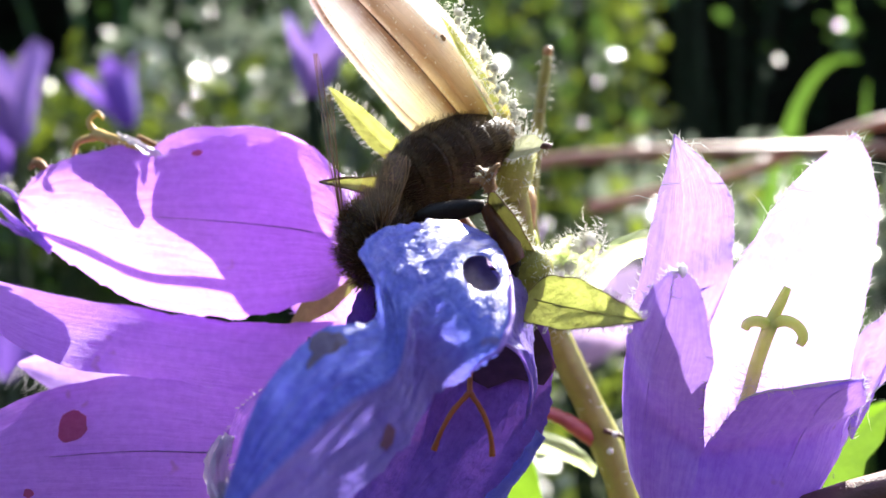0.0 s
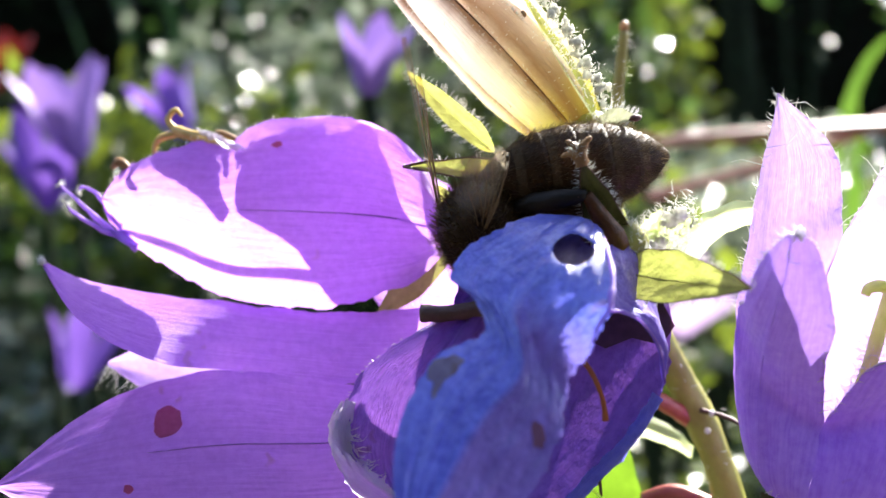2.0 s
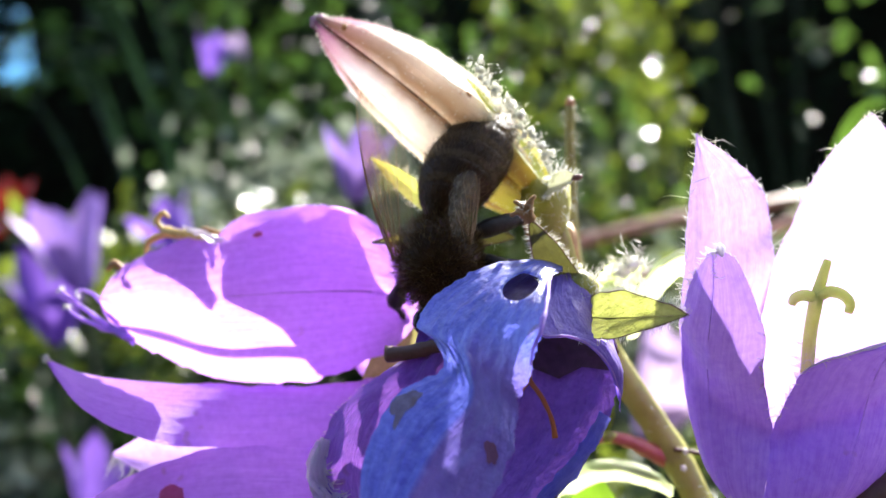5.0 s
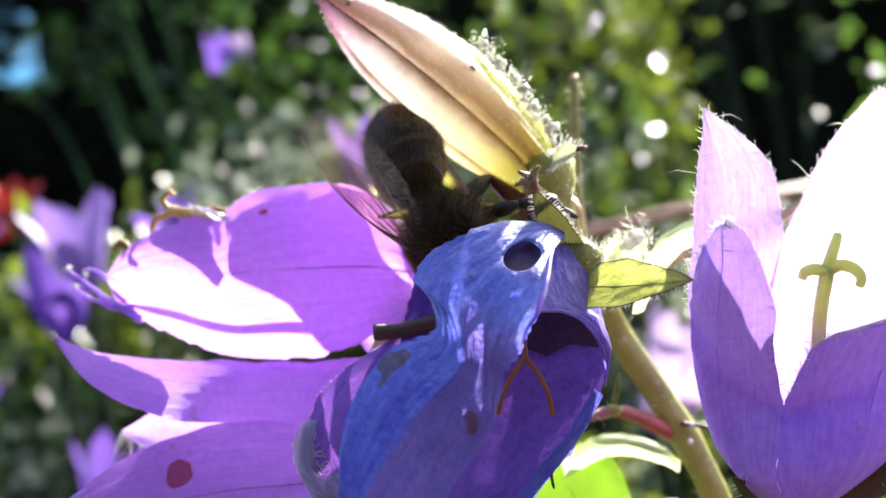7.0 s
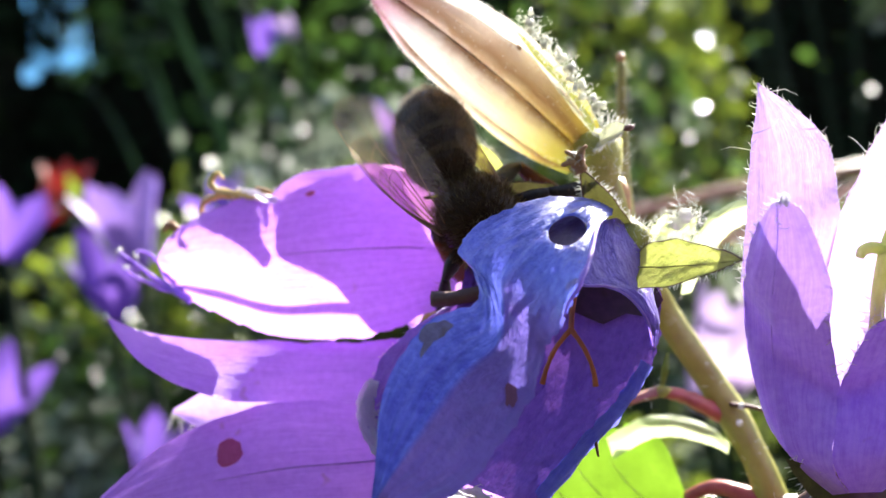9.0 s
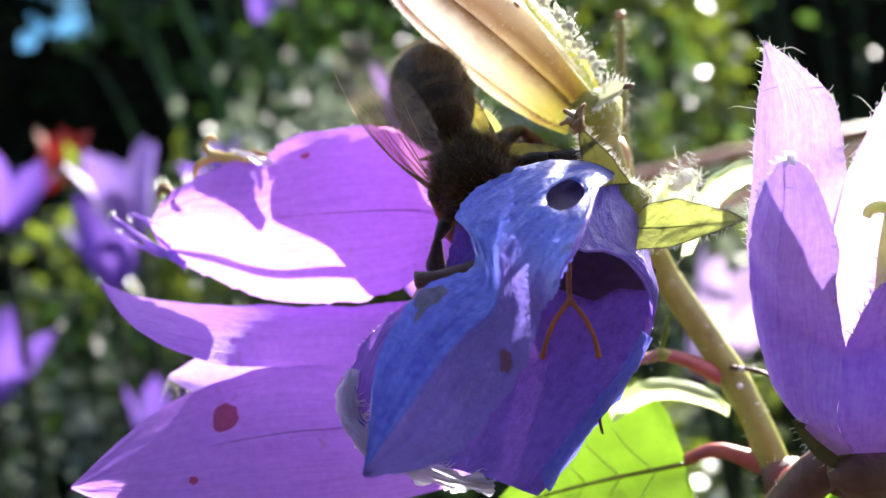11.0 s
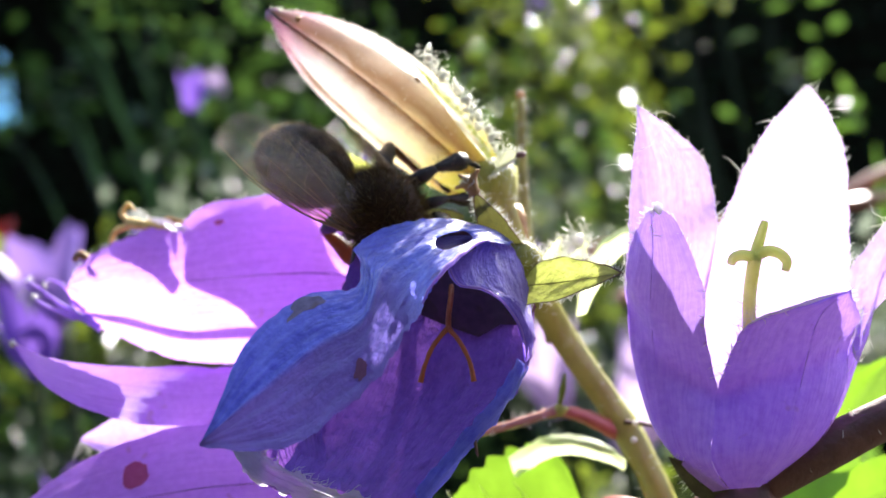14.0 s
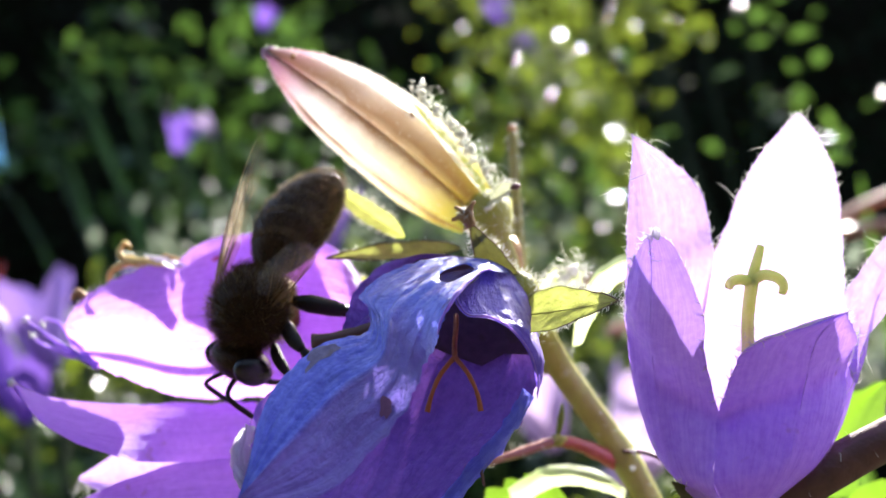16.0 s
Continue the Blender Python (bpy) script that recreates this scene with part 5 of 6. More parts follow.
    leaf("sepal", (-1.5, 58.5, 6.4), (-6.2, 60, 11.6), 0.7, (0, -1, 0.2), SEPAL, ob, "narrow hairy sepal", hair=120, seed=5.1)
    leaf("sepal", (1.8, 57, 4.6), (-6.4, 57.4, 5.7), 0.95, (0, -0.75, 0.65), SEPAL, ob, "long folded green sepal", hair=60, seed=6.1, rim=0.05)
    part("receptacle", blob((3.9, 57.8, 6.4), (1.6, 1.5, 1.9), 4, 0.25), OLIVE, ob, "olive knobbly base of the bud")
    part("pedicel", tube([(3.9, 57.8, 6.0), (4.6, 59.5, 3.0), (5.2, 62, 0.4)], [1.0, 0.8, 0.8], 8, 14), GREEN_STEM, ob)
    rnd = random.Random(15)
    spots = []
    for _ in range(140):
        e = Vector((rnd.gauss(0, 1), rnd.gauss(-0.6, 0.6), rnd.gauss(0, 0.9))).normalized()
        spots.append((Vector((3.9, 57.8, 6.4)) + Vector((e.x * 1.6, e.y * 1.5, e.z * 1.9)) * 0.95, e))
    part("hair", hairs(spots, 0.5, 0.02, 19, 0.8), HAIR, ob, "scattered white hairs", kind="stuff")


PALE_TIP = petal_material("pink_bud_tip", (0.35, 0.15, 0.30), (0.50, 0.25, 0.42), (0.62, 0.40, 0.50), (0.62, 0.30, 0.5), 0.35)


# ---- wilted bellflower that the bee visits ----
PIVOT = (3.6, 51.5, 0.6)
FLARE = 0.062


def front_flower():
    ob = thing("wilted_bellflower", PIVOT, "wilted blue-violet bellflower with a torn, holed petal", "flower", "bellflowers in front")
    b_left = [(2.4, 53.2, 2.6), (-0.8, 53.4, 3.5), (-3.9, 52.2, 2.5), (-5.4, 51.4, -0.3), (-7.0, 50.8, -4.3), (-8.4, 49.6, -7.1), (-9.2, 48.4, -8.5)]
    b_right = [(4.3, 52.8, 1.6), (4.9, 52.6, -1.0), (4.8, 52.2, -3.5), (4.0, 51.4, -5.8), (2.3, 50.4, -7.6), (-0.2, 49.2, -9.5), (-2.9, 48.0, -11.8)]
    back = petal_place(b_left, b_right, 1.8, 0.25, 0.25, 11.0, (0.1, 1, 0.1))
    bell = part("corolla", grid_mesh(back, 60, 34), INNER, ob, "dark violet inside of the wilted bell")
    # Shade under the hood, painted onto the inside of the bell.
    decal("hood_shade", back, 0.18, 0.55, 0.26, 0.44, MAROON, bell, "dark maroon patch painting the shade inside the hood", lift=0.22, seed=8, rag=0.5)
    f_left = [(4.4, 52.8, 1.6), (3.3, 52.8, 2.75), (1.45, 52.5, 3.4), (-0.6, 52.0, 3.6), (-2.65, 51.2, 3.15), (-3.75, 49.9, 2.2), (-3.3, 48.6, 0.9), (-3.6, 47.6, -0.5), (-6.0, 46.6, -0.7), (-8.6, 45.0, -2.9), (-10.6, 43.2, -7.5)]
    f_right = [(4.2, 52.0, 1.3), (3.3, 50.2, 1.3), (2.4, 48.8, 0.4), (1.5, 48.0, -0.5), (0.5, 47.5, -1.7), (-0.5, 47.0, -2.9), (-1.6, 46.4, -4.2), (-2.6, 45.8, -5.4), (-4.2, 45.2, -6.8), (-6.9, 44.3, -8.1), (-10.5, 43.1, -7.6)]
    sheet = petal_place(f_left, f_right, lambda u: 0.15 + 0.75 * min(max((u - 0.36) / 0.2, 0), 1) * math.sin(math.pi * (1 - u) / 1.2), 0.16, 0.30, 13.0, (0.1, -0.85, 0.5), ridge=0.26, crumple=0.08, ridge_from=0.36)

    def flat(u, v):
        # Towards the fold above the mouth the petal flares out like a roof.
        far = min(max((u - 0.32) / 0.28, 0), 1)
        out = math.sin(math.pi / 2 * min(max((u - 0.02) / 0.32, 0), 1)) * (1 - 0.85 * far * far * (3 - 2 * far))
        return sheet(u, v).lerp(Vector((1.2, -3.0, -9.3)), FLARE * out * (0.35 + 0.25 * v + 0.4 * v ** 3))
    hole = flat(0.225, 0.58)

    def off_hole(q):
        """How far a place lies from the middle of the hole: 1 on its rim."""
        a, b = (q.x - hole.x) / 0.95, (q.z - hole.z) / 0.66
        return a, b, math.hypot(a, b) / (1 + 0.10 * noise.noise(Vector((a, b, 4))))

    def flap(u, v):
        q = flat(u, v)
        a, b, r = off_hole(q)
        if 0.55 < r < 1.12:
            q = q + Vector((0.95 * a / r - 0.95 * a, 0, 0.66 * b / r - 0.66 * b)) * (1.0 if r < 1 else (1.12 - r) / 0.12)
            q.y += 0.10
        return q
    p = part("petal", grid_mesh(flap, 170, 72, lambda u, v: off_hole(flat(u, v))[2] > 0.9), FLAP, ob, "wrinkled blue petal with a round hole")
    torn = p
    part("folded_edge", tube([flat(0.08 + 0.36 * k / 10, 0.99) + Vector((0, -0.05, 0.05)) for k in range(11)], [0.05, 0.13, 0.12, 0.10, 0.04], 6, 40, 0.6, 3.0), PALE, torn, "pale folded edge above the mouth")
    # Added dark sheet that makes the hole look deep in shade.
    hole_shade = grid_mesh(lambda u, v: flat(0.225 + 0.075 * (u - 0.5) * 2, 0.57 + 0.27 * (v - 0.5) * 2) + Vector((-0.05, 0.5, -0.3)), 14, 14)
    part("hole_shade", hole_shade, MAROON, torn, "dark sheet added behind the hole in place of shade")
    decal("patch", flat, 0.80, 0.10, 0.036, 0.075, BROWN_PATCH, torn, "dried grey-brown patch", lift=0.03, seed=3, rag=0.7)
    decal("stain", flat, 0.735, 0.84, 0.02, 0.06, RED_STAIN, torn, "red-brown stain", seed=5, rag=0.6)
    s_left = [(2.6, 51.3, 1.7), (1.6, 49.9, 0.9), (1.1, 49.0, 0.1), (1.5, 48.5, -1.1), (2.6, 48.8, -1.5), (3.5, 49.4, -2.3), (4.1, 50.0, -3.7), (4.1, 50.4, -5.2)]
    s_right = [(4.3, 52.4, 1.6), (4.6, 52.2, 0.7), (4.8, 52.2, -0.4), (4.9, 52.0, -1.7), (4.8, 51.6, -2.9), (4.7, 51.2, -4.1), (4.3, 50.9, -5.2), (3.9, 50.6, -5.9)]
    hood = part("petal", grid_mesh(petal_place(s_left, s_right, 0.5, 0.12, 0.14, 17.0, (0.7, -0.7, 0.1), crumple=0.12), 60, 22), HOOD, ob, "lilac-violet hood over the mouth of the bell")
    part("folded_edge", tube([Vector(q) + Vector((0.1, -0.12, 0.05)) for q in s_left[2:]], [0.05, 0.07, 0.06, 0.05, 0.03], 6, 30, 0.7, 5.0), PALE, hood, "pale folded rim of the hood")
    r_in = [(3.6, 50.2, -5.2), (2.4, 49.6, -6.7), (0.2, 48.8, -8.4), (-2.6, 47.8, -10.7)]
    r_out = [(4.1, 50.8, -5.8), (2.6, 50.2, -7.5), (0.4, 49.2, -9.3), (-2.4, 48.0, -11.8)]
    part("petal", grid_mesh(petal_place(r_in, r_out, 0.3, 0.15, 0.25, 27.0, (0.6, -0.7, -0.2)), 30, 8), BLUE, bell, "blue rolled rim of the bell")
    l_in = [(-1.5, 51.4, 1.6), (-3.6, 51.0, -0.6), (-4.7, 50.8, -2.3), (-5.7, 50.4, -3.9), (-6.5, 50.0, -5.6), (-7.1, 49.6, -7.3), (-7.0, 49.0, -9.0), (-6.5, 48.4, -10.4)]
    l_out = [(-3.2, 52.2, 1.0), (-5.4, 51.9, -0.4), (-7.8, 51.4, -1.6), (-10.1, 51.0, -2.8), (-11.3, 50.5, -4.4), (-11.9, 50.0, -6.1), (-11.3, 49.4, -8.2), (-9.3, 48.6, -9.6)]
    lobe = petal_place(l_in, l_out, 0.5, 0.2, 0.35, 19.0, (-0.3, -0.9, 0.1))
    part("petal", grid_mesh(lobe, 50, 18), LOBE, bell, "ragged violet lobe folded behind")
    part("hair", rim_hairs(lobe, 1.0, 50, (-0.8, -0.4, 0.2), 21, 0.3, 1.0, 0.2), HAIR, bell, kind="stuff")
    part("withered_thread", tube([(1.0, 49.7, -8.0), (0.9, 49.6, -8.3), (0.7, 49.3, -8.9), (0.7, 49.2, -9.7)], [0.1, 0.16, 0.12, 0.05], 6, 16, 0.5), TWIG, bell, "dark withered thread hanging from the rim")
    rag_a = [(-11.5, 50.5, -4.3), (-12.3, 50.0, -6.1), (-11.4, 49.4, -8.2), (-9.3, 48.6, -9.7), (-7.1, 48.0, -10.7), (-4.9, 47.6, -11.2)]
    rag_b = [(-10.7, 50.2, -4.3), (-11.0, 49.7, -6.2), (-10.0, 49.2, -7.5), (-8.4, 48.4, -8.8), (-6.5, 47.7, -9.9), (-4.7, 47.3, -10.4)]
    rag = petal_place(rag_a, rag_b, 0.3, 0.4, 0.5, 33.0, (-0.2, -0.8, 0.5), crumple=0.4)
    # Torn withered rim, whitened in place of sun falling on it.
    p = part("petal", grid_mesh(rag, 60, 14), WHITE_EDGE, bell, "crumpled torn rim painted pale as if sunlit")
    part("hair", rim_hairs(rag, 1.0, 60, (0.7, -0.6, 0.2), 23, 0.1, 0.9, 0.9), HAIR, p, "stray white hairs", kind="stuff")
    part("style", tube([(0.9, 51.4, -0.6), (0.8, 50.5, -1.4), (0.6, 49.8, -2.3), (0.5, 49.2, -3.1)], [0.14, 0.15, 0.15, 0.15], 8, 14), ORANGE, bell, "orange style inside the bell")
    for q in ([(0.5, 49.2, -3.0), (-0.4, 48.9, -3.8), (-1.0, 48.8, -4.7), (-1.4, 48.8, -5.5)], [(0.5, 49.2, -3.0), (1.0, 48.9, -3.9), (1.3, 48.8, -5.0), (1.3, 48.8, -6.0)]):
        part("stigma", tube(q, [0.15, 0.13, 0.12, 0.15], 7, 14, 0.3), ORANGE, bell, "orange stigma branch")
    part("stub", tube([(-7.0, 51.2, -0.5), (-5.7, 51.0, -0.6), (-4.2, 51.0, -0.5), (-3.0, 51.0, -0.5)], [0.46, 0.4, 0.42, 0.45], 10, 12, 0.2), TWIG, bell, "brown dried stalk stub")
    leaf("sepal", (4.3, 52.4, -0.9), (9.0, 46.2, -2.15), 1.4, (0, -1, 0.25), SEPAL, ob, "yellow-green sepal with a brown, finely hairy edge", hair=140, seed=1.7, fold=0.12, belly=0.55, rim=0.028)
    part("midrib", tube([(4.7, 51.75, -1.0), (6.0, 50.05, -1.42), (7.4, 48.2, -1.78), (8.9, 46.25, -2.12)], [0.04, 0.035, 0.028, 0.015], 6, 20, 0.4), OLIVE, ob, "olive midrib of the sepal")
    leaf("sepal", (4.1, 52.9, 0.9), (2.62, 50.6, 4.35), 1.0, (-0.4, -1, 0), DULL_SEPAL, ob, "upright dull green sepal with a dry tip", hair=120, seed=2.7, belly=0.5, rim=0.03)
    for q in ([(2.62, 50.6, 4.1), (2.42, 50.4, 4.9), (1.95, 50.3, 5.3)], [(2.62, 50.6, 4.2), (2.7, 50.3, 5.0), (3.1, 50.2, 5.4)], [(2.62, 50.6, 4.2), (2.22, 50.3, 4.65), (1.65, 50.2, 4.55)]):
        part("dry_tip", tube(q, [0.3, 0.24, 0.06], 6, 8, 0.5), DRY, ob, "shrivelled brown tip")
    tuft = [((2.42, 50.4, 4.75), (random.Random(k).gauss(0, 1), -0.5, random.Random(k + 99).gauss(0.3, 1))) for k in range(110)]
    part("hair", hairs(tuft, 0.6, 0.026, 44, 0.6), HAIR, ob, "tuft of white hairs", kind="stuff")
    part("receptacle", blob((4.4, 53, 0.6), (1.5, 1.2, 1.2), 6, 0.3), OLIVE, ob, "brownish-green base")
    rnd = random.Random(41)
    spots = []
    for _ in range(140):
        d = Vector((rnd.gauss(0.2, 1), rnd.gauss(-0.6, 0.6), rnd.gauss(0.3, 0.8))).normalized()
        spots.append((Vector((4.4, 53, 0.6)) + Vector((d.x * 1.5, d.y * 1.2, d.z * 1.2)) * 0.95, d))
    part("hair", hairs(spots, 0.5, 0.02, 22, 0.6), HAIR, ob, "stray white hairs", kind="stuff")
    part("pedicel", tube([(4.4, 53, 0.6), (5.0, 57, 1.0), (5.6, 62, 0.4)], [1.0, 0.85, 0.85], 8, 14), GREEN_STEM, ob)
    return ob, bell, torn, hood


# ---- upright bellflower ----
def right_flower():
    base = Vector((13.9, 56.0, -13.7))
    ob = thing("bellflower", tuple(base), "upright open violet bellflower with a sunlit white inside", "flower", "bellflowers in front")
    centre = Vector((16.4, 56.0, -5))
    # Seams of the bell, from its foot up to the notches between the lobes.
    seams = [
        [(12.9, 55.6, -13.4), (10.2, 54.6, -10.0), (9.6, 53.8, -5.9), (9.8, 53.0, -2.7)],
        [(13.4, 54.8, -13.4), (12.6, 53.4, -11.8), (13.1, 53.4, -9.7), (13.7, 53.8, -8.2)],
        [(15.2, 55.4, -13.6), (18.5, 54.2, -11.6), (20.3, 54.2, -9.2), (21.3, 54.6, -7.0)],
        [(15.4, 57.4, -13.6), (19.7, 58.8, -10.7), (22.7, 58.8, -6.3), (23.3, 57.8, -2.8)],
        [(13.9, 57.6, -13.4), (13.5, 59.4, -8.0), (14.9, 58.8, -2.9), (16.2, 57.0, 0.8)],
    ]
    # Each lobe: its tip, and its two edges from the notches to the tip.
    lobes = [
        # Front lobes get the shaded petal copies, so no sun shows through.
        ((11.3, 46.6, 0.6), [(9.6, 50.2, -1.9), (10.0, 48.6, -0.5), (10.7, 47.2, 0.5)], [(13.2, 51.2, -5.6), (13.0, 48.6, -3.1), (12.2, 47.2, -0.2)], 1.0, SHADED_LOBE, "violet front lobe with a pointed tip"),
        ((20.5, 50.0, -4.5), [(14.3, 51.8, -6.6), (15.3, 50.6, -5.3), (17.7, 50.0, -4.9)], [(21.3, 53.4, -6.4), (21.3, 52.0, -5.7), (20.9, 50.8, -5.0)], 1.3, FRONT_LOBE, "violet lobe curling outwards"),
        # Paler petal copy here puts the sunlit inside into the colour.
        ((28.7, 55.4, 1.8), [(21.7, 54.8, -7.9), (22.7, 55.0, -5.8), (25.1, 55.4, -3.6)], [(24.1, 56.8, -1.6), (25.7, 56.4, -0.1), (27.3, 56.0, 1.2)], 0.6, PALE, "pale violet side lobe"),
        ((23.0, 56.0, 8.5), [(23.8, 57.0, 0.5), (24.3, 56.6, 4.1), (23.9, 56.2, 6.9)], [(17.1, 56.8, 2.3), (18.9, 56.6, 4.9), (21.0, 56.2, 7.1)], 0.9, PALE, "tall sunlit back lobe"),
        ((12.4, 52.4, 7.9), [(16.6, 57.4, 3.3), (16.3, 56.6, 5.2), (14.6, 54.6, 6.7)], [(10.4, 53.0, 0.1), (11.1, 52.9, 3.2), (11.9, 52.6, 6.1)], 0.8, PALE, "tall pale violet side lobe"),
    ]
    for k, (tip, edge_a, edge_b, swell, material, label) in enumerate(lobes):
        a, b = seams[k] + edge_a + [tip], seams[(k + 1) % 5] + edge_b + [tip]
        mid_out = (Vector(a[3]) + Vector(b[3])) / 2 - centre
        mid_out.z = 0
        mid_out = mid_out.normalized()
        place = petal_place(a, b, lambda u: swell * math.sin(math.pi * min(u * 0.85 + 0.15, 1)) ** 0.8, 0.14, 0.12, 23.0 + k, tuple(mid_out), ridge=0.14)
        p = part("petal", grid_mesh(place, 60, 24), material, ob, label)
        if k < 2:
            part("vein", tube([place(u, 0.5) + mid_out * 0.06 for u in (0.2, 0.34, 0.48, 0.62, 0.76, 0.90)], [0.015, 0.028, 0.03, 0.028, 0.015], 6, 40, 0.6, k), SHADED_LOBE, p, "fine vein down the middle of the lobe")
        if k == 0:
            # White blob standing for a glint on the lobe's tip.
            crest = part("tip", blob(tip, (0.22, 0.2, 0.34), 5, 0.5), WHITE_EDGE, p, "small pale tip painting a glint on the lobe")
            part("hair", hairs([(place(0.80 + 0.012 * i, 0.5), (random.Random(i).gauss(0, 0.5), -1, random.Random(i + 50).gauss(0, 0.6))) for i in range(16)], 0.55, 0.026, 55, 0.5), HAIR, crest, "stray white hairs below the tip", kind="stuff")
        if k == 1:
            # Whitish tube that paints the sunlit stretch of this rim.
            part("folded_edge", tube([place(u, 0.01) + Vector((0, -0.04, 0.04)) for u in (0.70, 0.77, 0.84, 0.91, 0.98)], [0.02, 0.07, 0.10, 0.09, 0.03], 6, 40, 0.8, 2.0), WHITE_EDGE, p, "pale fold painting the sunlit rim of the lobe")
        if k in (2, 3, 4):
            stray = [(place(random.Random(k * 31 + i).uniform(0.5, 0.97), i % 2), Vector((random.Random(k * 7 + i).gauss(0, 1), -0.3, random.Random(k * 5 + i).gauss(0.2, 0.8)))) for i in range(14)]
            part("hair", hairs(stray, 1.6, 0.024, 60 + k, 0.5), HAIR, p, "stray long white hairs", kind="stuff")
        rim = [(place(random.Random(k * 9 + i).uniform(0.45, 1), i % 2), mid_out * 0.5 + Vector((0, 0, 0.6))) for i in range(120)]
        part("hair", hairs(rim, 0.45, 0.024, 30 + k, 0.6), HAIR, p, "fine white hairs along the rim", kind="stuff")
    s = part("style", tube([(14.5, 56.4, -12.8), (15.2, 55.8, -9.2), (15.5, 54.4, -7.2), (15.8, 53.0, -5.5), (15.9, 51.4, -3.7), (16.5, 50.9, -1.8)], [0.32, 0.34, 0.34, 0.34, 0.34, 0.36], 10, 24), PISTIL, ob, "pale style in the middle of the bell")
    for q in ([(16.3, 50.9, -2.1), (16.8, 50.9, -1.2), (17.4, 51.0, -0.1)], [(16.4, 50.9, -1.9), (17.1, 50.7, -1.7), (17.7, 50.6, -2.0), (17.9, 50.5, -2.5), (17.7, 50.5, -2.9)], [(16.4, 50.9, -1.9), (15.8, 50.7, -1.7), (15.3, 50.6, -1.8), (15.1, 50.6, -2.1)]):
        part("stigma", tube(q, [0.3, 0.3, 0.27, 0.2], 10, 14), PISTIL, s, "yellow-green stigma lobe")
    rnd = random.Random(77)
    spots = [(Vector((15.5, 54.4, -7.2)).lerp(Vector((15.9, 51.8, -4.2)), rnd.random()), (rnd.gauss(0, 1), rnd.gauss(0, 1), 0.3)) for _ in range(160)]
    part("hair", hairs(spots, 1.1, 0.02, 33, 0.5), HAIR, s, "soft white hairs", kind="stuff")
    part("receptacle", blob(tuple(base + Vector((0.2, 0.2, -0.6))), (2.0, 1.8, 1.7), 8, 0.25), TWIG, ob, "dark brown base of the bell")
    leaf("sepal", tuple(base + Vector((-0.5, -0.5, -0.5))), (10.4, 53.6, -11.2), 0.7, (-0.5, -1, 0), DULL_SEPAL, ob, hair=40, seed=8.1)
    part("pedicel", tube([tuple(base + Vector((0.2, 0.3, -1))), (13.8, 58, -15.2), (13.6, 61.4, -15.2)], [1.2, 1.0, 1.0], 8, 10), TWIG, ob)
    return ob


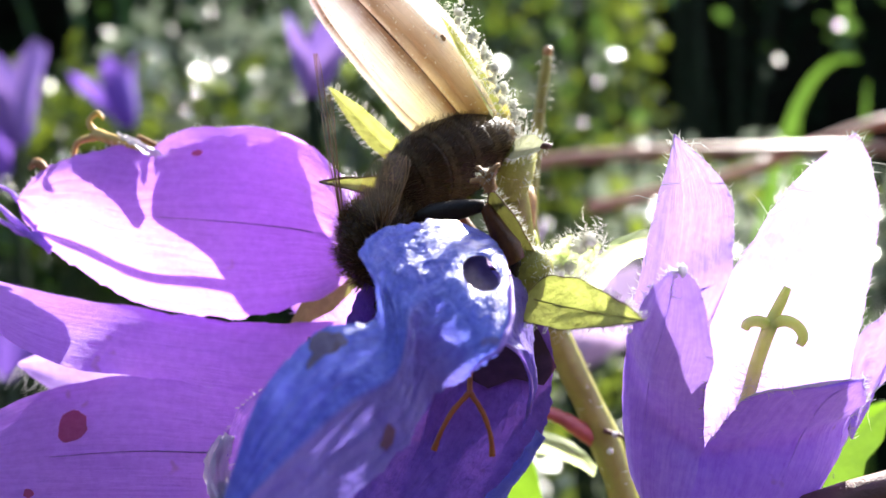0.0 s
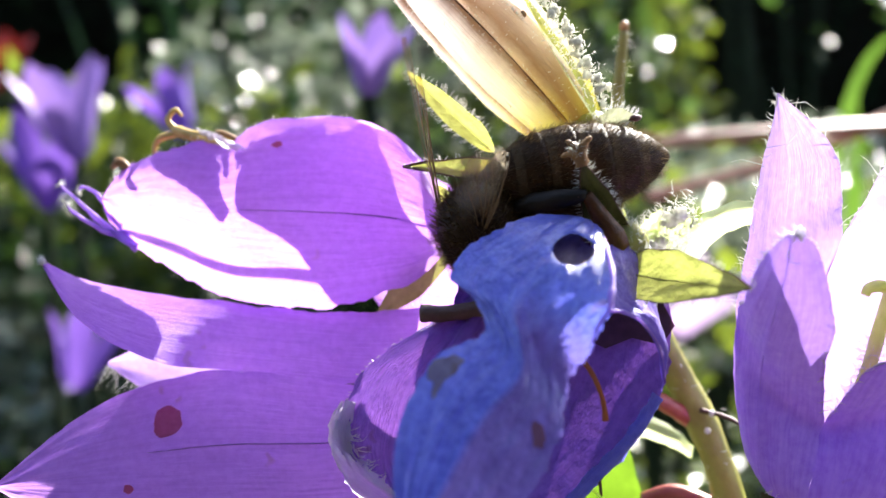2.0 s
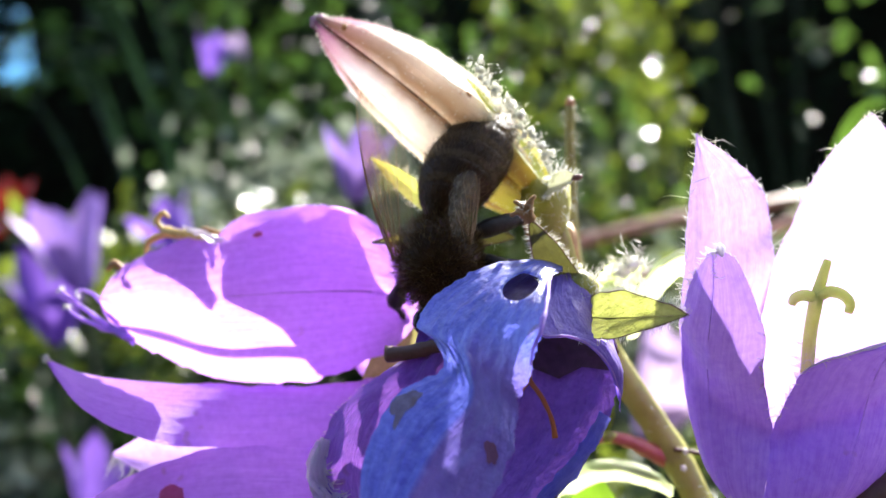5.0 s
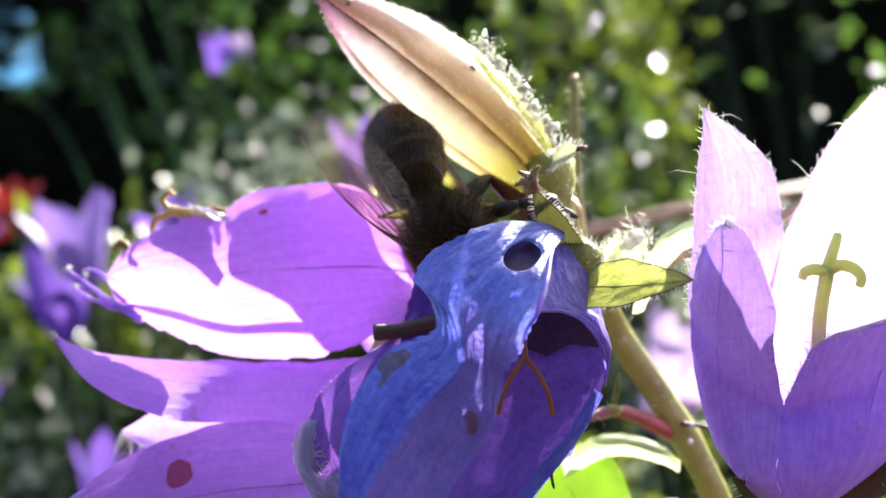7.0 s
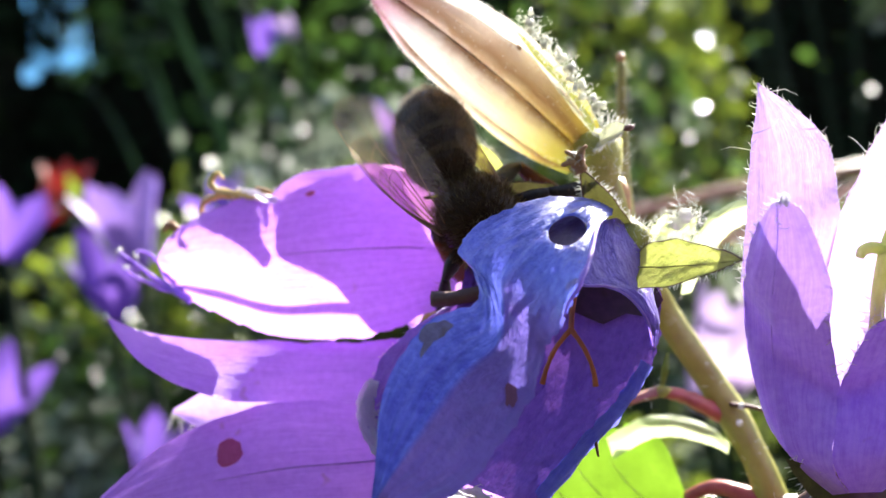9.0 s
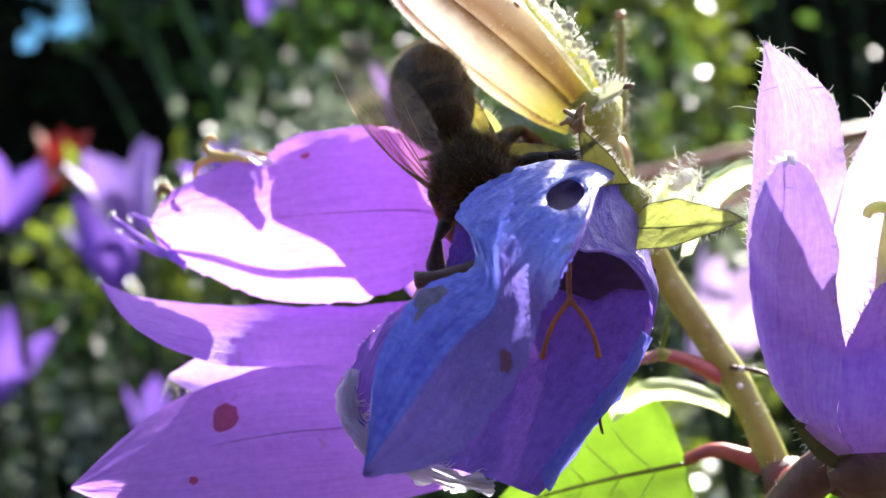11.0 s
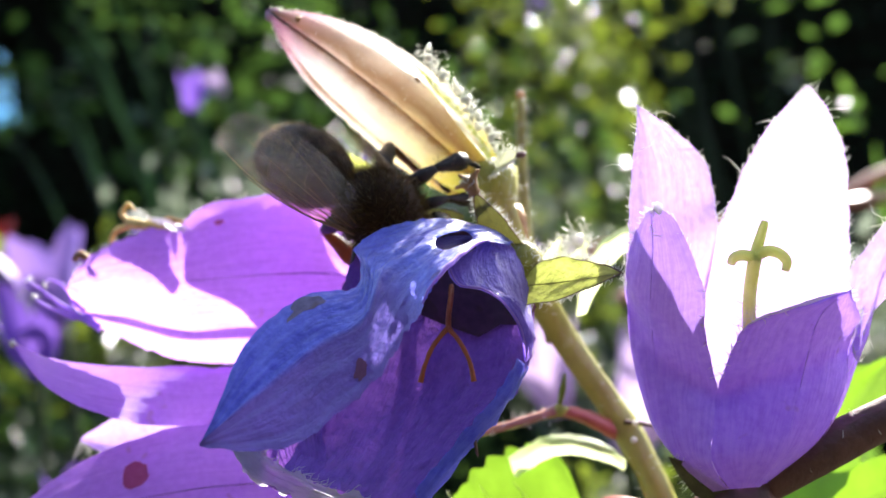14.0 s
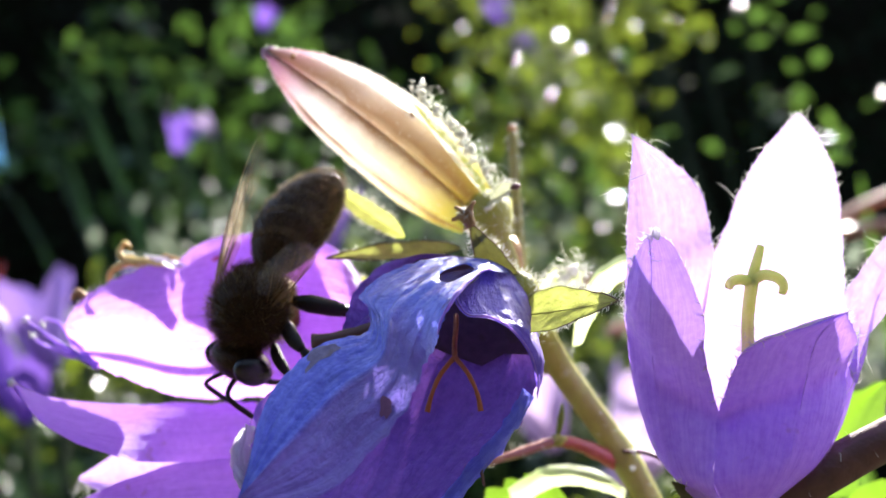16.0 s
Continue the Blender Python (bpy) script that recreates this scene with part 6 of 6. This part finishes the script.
# ---- honey bee ----
def bee():
    ob = tagged(new("honey_bee"), "dark honey bee with clear wings and amber-tinted hind legs", "bee")
    ob.empty_display_size = 0.003
    BASES[ob] = put((0, 0, 0))
    rnd = random.Random(5)

    def ball(r, center, n=2, seed=0):
        return blob(center, r, seed, 0.05, level=n + 1)

    def coat(r, center, count, length, low=-1.0, seed=1):
        g = random.Random(seed)
        spots = []
        while len(spots) < count:
            d = Vector((g.gauss(0, 1), g.gauss(0, 1), g.gauss(0, 1))).normalized()
            if d.z < low:
                continue
            spots.append((Vector(center) + Vector((d.x * r[0], d.y * r[1], d.z * r[2])) * 0.97, d + Vector((0, -0.4, 0))))
        return hairs(spots, length, 0.014, seed, 0.35)
    thorax = part("thorax", ball((2.05, 2.25, 1.95), (0, 0, 0)), CHITIN, ob)
    part("fur", coat((2.05, 2.25, 1.95), (0, 0, 0), 4200, 0.6, -1, 2), BEE_FUR, thorax, "brown fur", kind="stuff")
    part("fur", coat((2.05, 2.25, 1.95), (0, 0, 0), 600, 0.62, -1, 12), BEE_GOLD, thorax, "sparse longer golden hairs", kind="stuff")
    head = part("head", ball((1.75, 0.95, 1.55), (0, 2.75, -0.55)), CHITIN, ob)
    part("fur", coat((1.7, 0.95, 1.5), (0, 2.75, -0.55), 500, 0.5, -1, 3), BEE_FUR, head, kind="stuff")
    for s in (-1, 1):
        part("eye", ball((0.5, 0.75, 1.15), (s * 1.45, 2.85, -0.45)), BEE_EYE, head, "glossy dark eye")
        part("antenna", tube([(s * 0.5, 3.5, -0.3), (s * 1.1, 4.4, 0.2), (s * 1.5, 4.9, -0.9), (s * 1.6, 5.2, -2.0)], [0.14, 0.13, 0.15, 0.12], 6, 14), BEE_LEG, head)
    part("tongue", tube([(0, 3.2, -1.7), (0, 3.4, -2.8), (0, 3.2, -3.6)], [0.28, 0.18, 0.06], 6, 8), BEE_LEG, head)
    # Abdomen: hinged at the waist.
    waist = (0, -2.0, -0.1)
    ob.scale = (1.12, 1.12, 1.12)
    prof = [0.45, 1.15, 1.65, 1.92, 2.04, 2.06, 1.98, 1.8, 1.5, 1.02, 0.2]
    length = 9.0

    def ring(u, a, grow=0.0):
        j = min(u * 10, 9.999)
        i = int(j)
        r = prof[i] + (prof[i + 1] - prof[i]) * (j - i)
        step = 1 + 0.05 * ((u * 6.2) % 1) - 0.02
        r = r * step + grow
        bend = -1.1 * u * u
        return Vector((r * math.cos(a), waist[1] - length * u, waist[2] + bend + r * 0.88 * math.sin(a)))
    bm = grid_mesh(lambda u, v: ring(u, 2 * math.pi * v), 74, 32, closed=True)
    BASES["waist"] = put(waist)
    abdomen = part("abdomen", bm, CHITIN, ob)
    for v in abdomen.data.vertices:
        v.co -= Vector(waist) * UNIT
    abdomen.location = Vector(waist) * UNIT
    BASES[abdomen] = put(waist)
    for k in range(5):
        u0 = (k + 1.03) / 6.2
        band = grid_mesh(lambda u, v: ring(u0 + u * 0.045, 2 * math.pi * v, 0.035), 3, 36, closed=True)
        b = part("band", band, BEE_BAND, abdomen, "pale grey-brown hair band")
    g = random.Random(9)
    spots = []
    for _ in range(3600):
        u, a = g.uniform(0.04, 0.97), g.uniform(0, 2 * math.pi)
        p = ring(u, a)
        spots.append((p, (p - Vector((0, p.y, waist[2] - 1.1 * u * u))).normalized() + Vector((0, -1.1, 0))))
    part("fur", hairs(spots, 0.38, 0.012, 10, 0.25), BEE_PILE, abdomen, "short hairs", kind="stuff")

    # Wings: fore and hind, both sides.
    def wing(s, root, ang, lift, ln, wd, name):
        out = Vector((s * math.sin(radians(ang)), -math.cos(radians(ang)) * math.cos(radians(lift)), math.sin(radians(lift)) * math.cos(radians(ang))))
        across = Vector((s * math.cos(radians(ang)), math.sin(radians(ang)), -0.25)).normalized() if s > 0 else Vector((-0.3, 0.05, -1)).normalized()
        r0 = Vector((s * root[0], root[1], root[2]))

        def place(u, v):
            w = wd * (0.14 + 0.86 * math.sin(math.pi * min(0.05 + 0.80 * u ** 0.9, 1)) ** 0.75) * (1 if u < 0.9 else math.sqrt(max(0.02, 1 - ((u - 0.9) / 0.1) ** 2)))
            p = r0 + out * ln * u + across * (0.35 - v) * w
            return p + Vector((0, 0, 0.12 * math.sin(v * 7 + u * 5) * u))
        part(name, grid_mesh(place, 30, 12), WING, thorax, "clear wing with brown veins")
        part("vein", tube([place(u, 0.0) for u in (0, 0.25, 0.5, 0.75, 0.95)], [0.07, 0.045, 0.03, 0.022, 0.012], 6, 24), WING_VEIN, ob, "brown leading vein of the wing")
        for v0, v1, v2, end in ((0.08, 0.16, 0.10, 0.72), (0.25, 0.40, 0.52, 0.86), (0.45, 0.72, 0.86, 0.66)):
            part("vein", tube([place(0.03, v0), place(end * 0.35, (v0 + v1) / 2), place(end * 0.7, v1), place(end, v2)], [0.035, 0.024, 0.016, 0.008], 5, 14), WING_VEIN, ob, "brown wing vein")
        for u, v0, v1 in ((0.42, 0.10, 0.36), (0.60, 0.14, 0.46), (0.38, 0.34, 0.60)):
            part("vein", tube([place(u, v0), place(u + 0.04, (v0 + v1) / 2), place(u + 0.05, v1)], [0.015, 0.013, 0.011], 5, 6), WING_VEIN, ob, "brown wing vein")
    for s in (-1, 1):
        wing(s, (1.3, -0.4, 1.5) if s > 0 else (1.9, -0.6, 0.5), 3 if s < 0 else 2, -14 if s < 0 else 5, 3.6 if s < 0 else 8.2, 1.9 if s < 0 else 3.1, "forewing")
        wing(s, (1.5, -1.0, 1.4) if s > 0 else (1.9, -1.0, 0.3), 6 if s < 0 else 8, -18 if s < 0 else 2, 3.0 if s < 0 else 5.8, 1.4 if s < 0 else 1.9, "hindwing")
    # Legs: thigh, shin, foot.
    legs = [
        (1.2, (1.2, 1.3, -1.3), (2.6, 2.4, -1.8), (3.2, 3.4, -3.2), (2.8, 4.2, -4.4), 0.28, BEE_LEG),
        (1.3, (1.3, 0.1, -1.5), (3.4, 0.9, -1.4), (4.7, 1.9, -2.6), (5.0, 3.0, -3.8), 0.36, BEE_LEG),
        (1.3, (1.2, -1.1, -1.4), (2.9, -1.6, -4.0), (3.2, 0.9, -5.2), (2.9, 2.6, -5.0), 0.42, POLLEN),
    ]
    for s in (-1, 1):
        for n, (_, a, b, c, d, r, mat) in enumerate(legs):
            pts = [Vector((s * q[0], q[1], q[2])) for q in (a, b, c, d)]
            leg = part("leg", tube([pts[0], pts[0].lerp(pts[1], 0.5) + Vector((0, 0, 0.25)), pts[1]], [r * 0.6, r * 1.15, r * 1.1, r * 0.55], 8, 12), BEE_LEG, ob)
            part("shin", tube([pts[1], pts[1].lerp(pts[2], 0.6), pts[2]], [r * 0.55, r * 1.0, r * 1.5, r * 1.15], 8, 12), mat, leg, "flattened amber shin" if mat is POLLEN else "")
            part("foot", tube([pts[2], pts[2].lerp(pts[3], 0.4), pts[3]], [r * 0.75, r * 0.6, r * 0.4, r * 0.5, r * 0.2], 6, 14, 0.35), BEE_LEG, leg)
            spots = [(pts[1].lerp(pts[2], rnd.random()), Vector((rnd.gauss(0, 1), rnd.gauss(0, 1), rnd.gauss(0, 1)))) for _ in range(50)]
            part("bristles", hairs(spots, 0.7, 0.018, n, 0.4), BEE_FUR, leg, kind="stuff")
    return ob, abdomen, Vector(waist) * UNIT


main_stem()
twig()
stick()
woolly_leaf()
leaves()
left_flower()
bud()
FRONT, BELL, TORN, HOOD_PETAL = front_flower()
UPRIGHT = right_flower()
BEE, ABDOMEN, WAIST = bee()


def motions():
    walk(BEE, [(t, pose(x, y, z, rx, ry, rz)) for t, x, y, z, rx, ry, rz in BEE_ROWS])
    walk(ABDOMEN, [(t, pose(*WAIST, rx, ry, rz)) for t, rx, ry, rz in ABDOMEN_ROWS])
    walk(BELL, [(t, pose(x, y, z, rx, ry, rz)) for t, x, y, z, rx, ry, rz in FRONT_ROWS])
    walk(HOOD_PETAL, [(a[0], pose(*a[1:]).lerp(pose(*b[1:]), 0.5)) for a, b in zip(FRONT_ROWS, TORN_ROWS)])
    walk(TORN, [(t, pose(x, y, z, rx, ry, rz)) for t, x, y, z, rx, ry, rz in TORN_ROWS])
    b = BASES[UPRIGHT]
    walk(UPRIGHT, [(t, pose(b.x + x, b.y + y, b.z + z)) for t, x, y, z in RIGHT_ROWS])


motions()
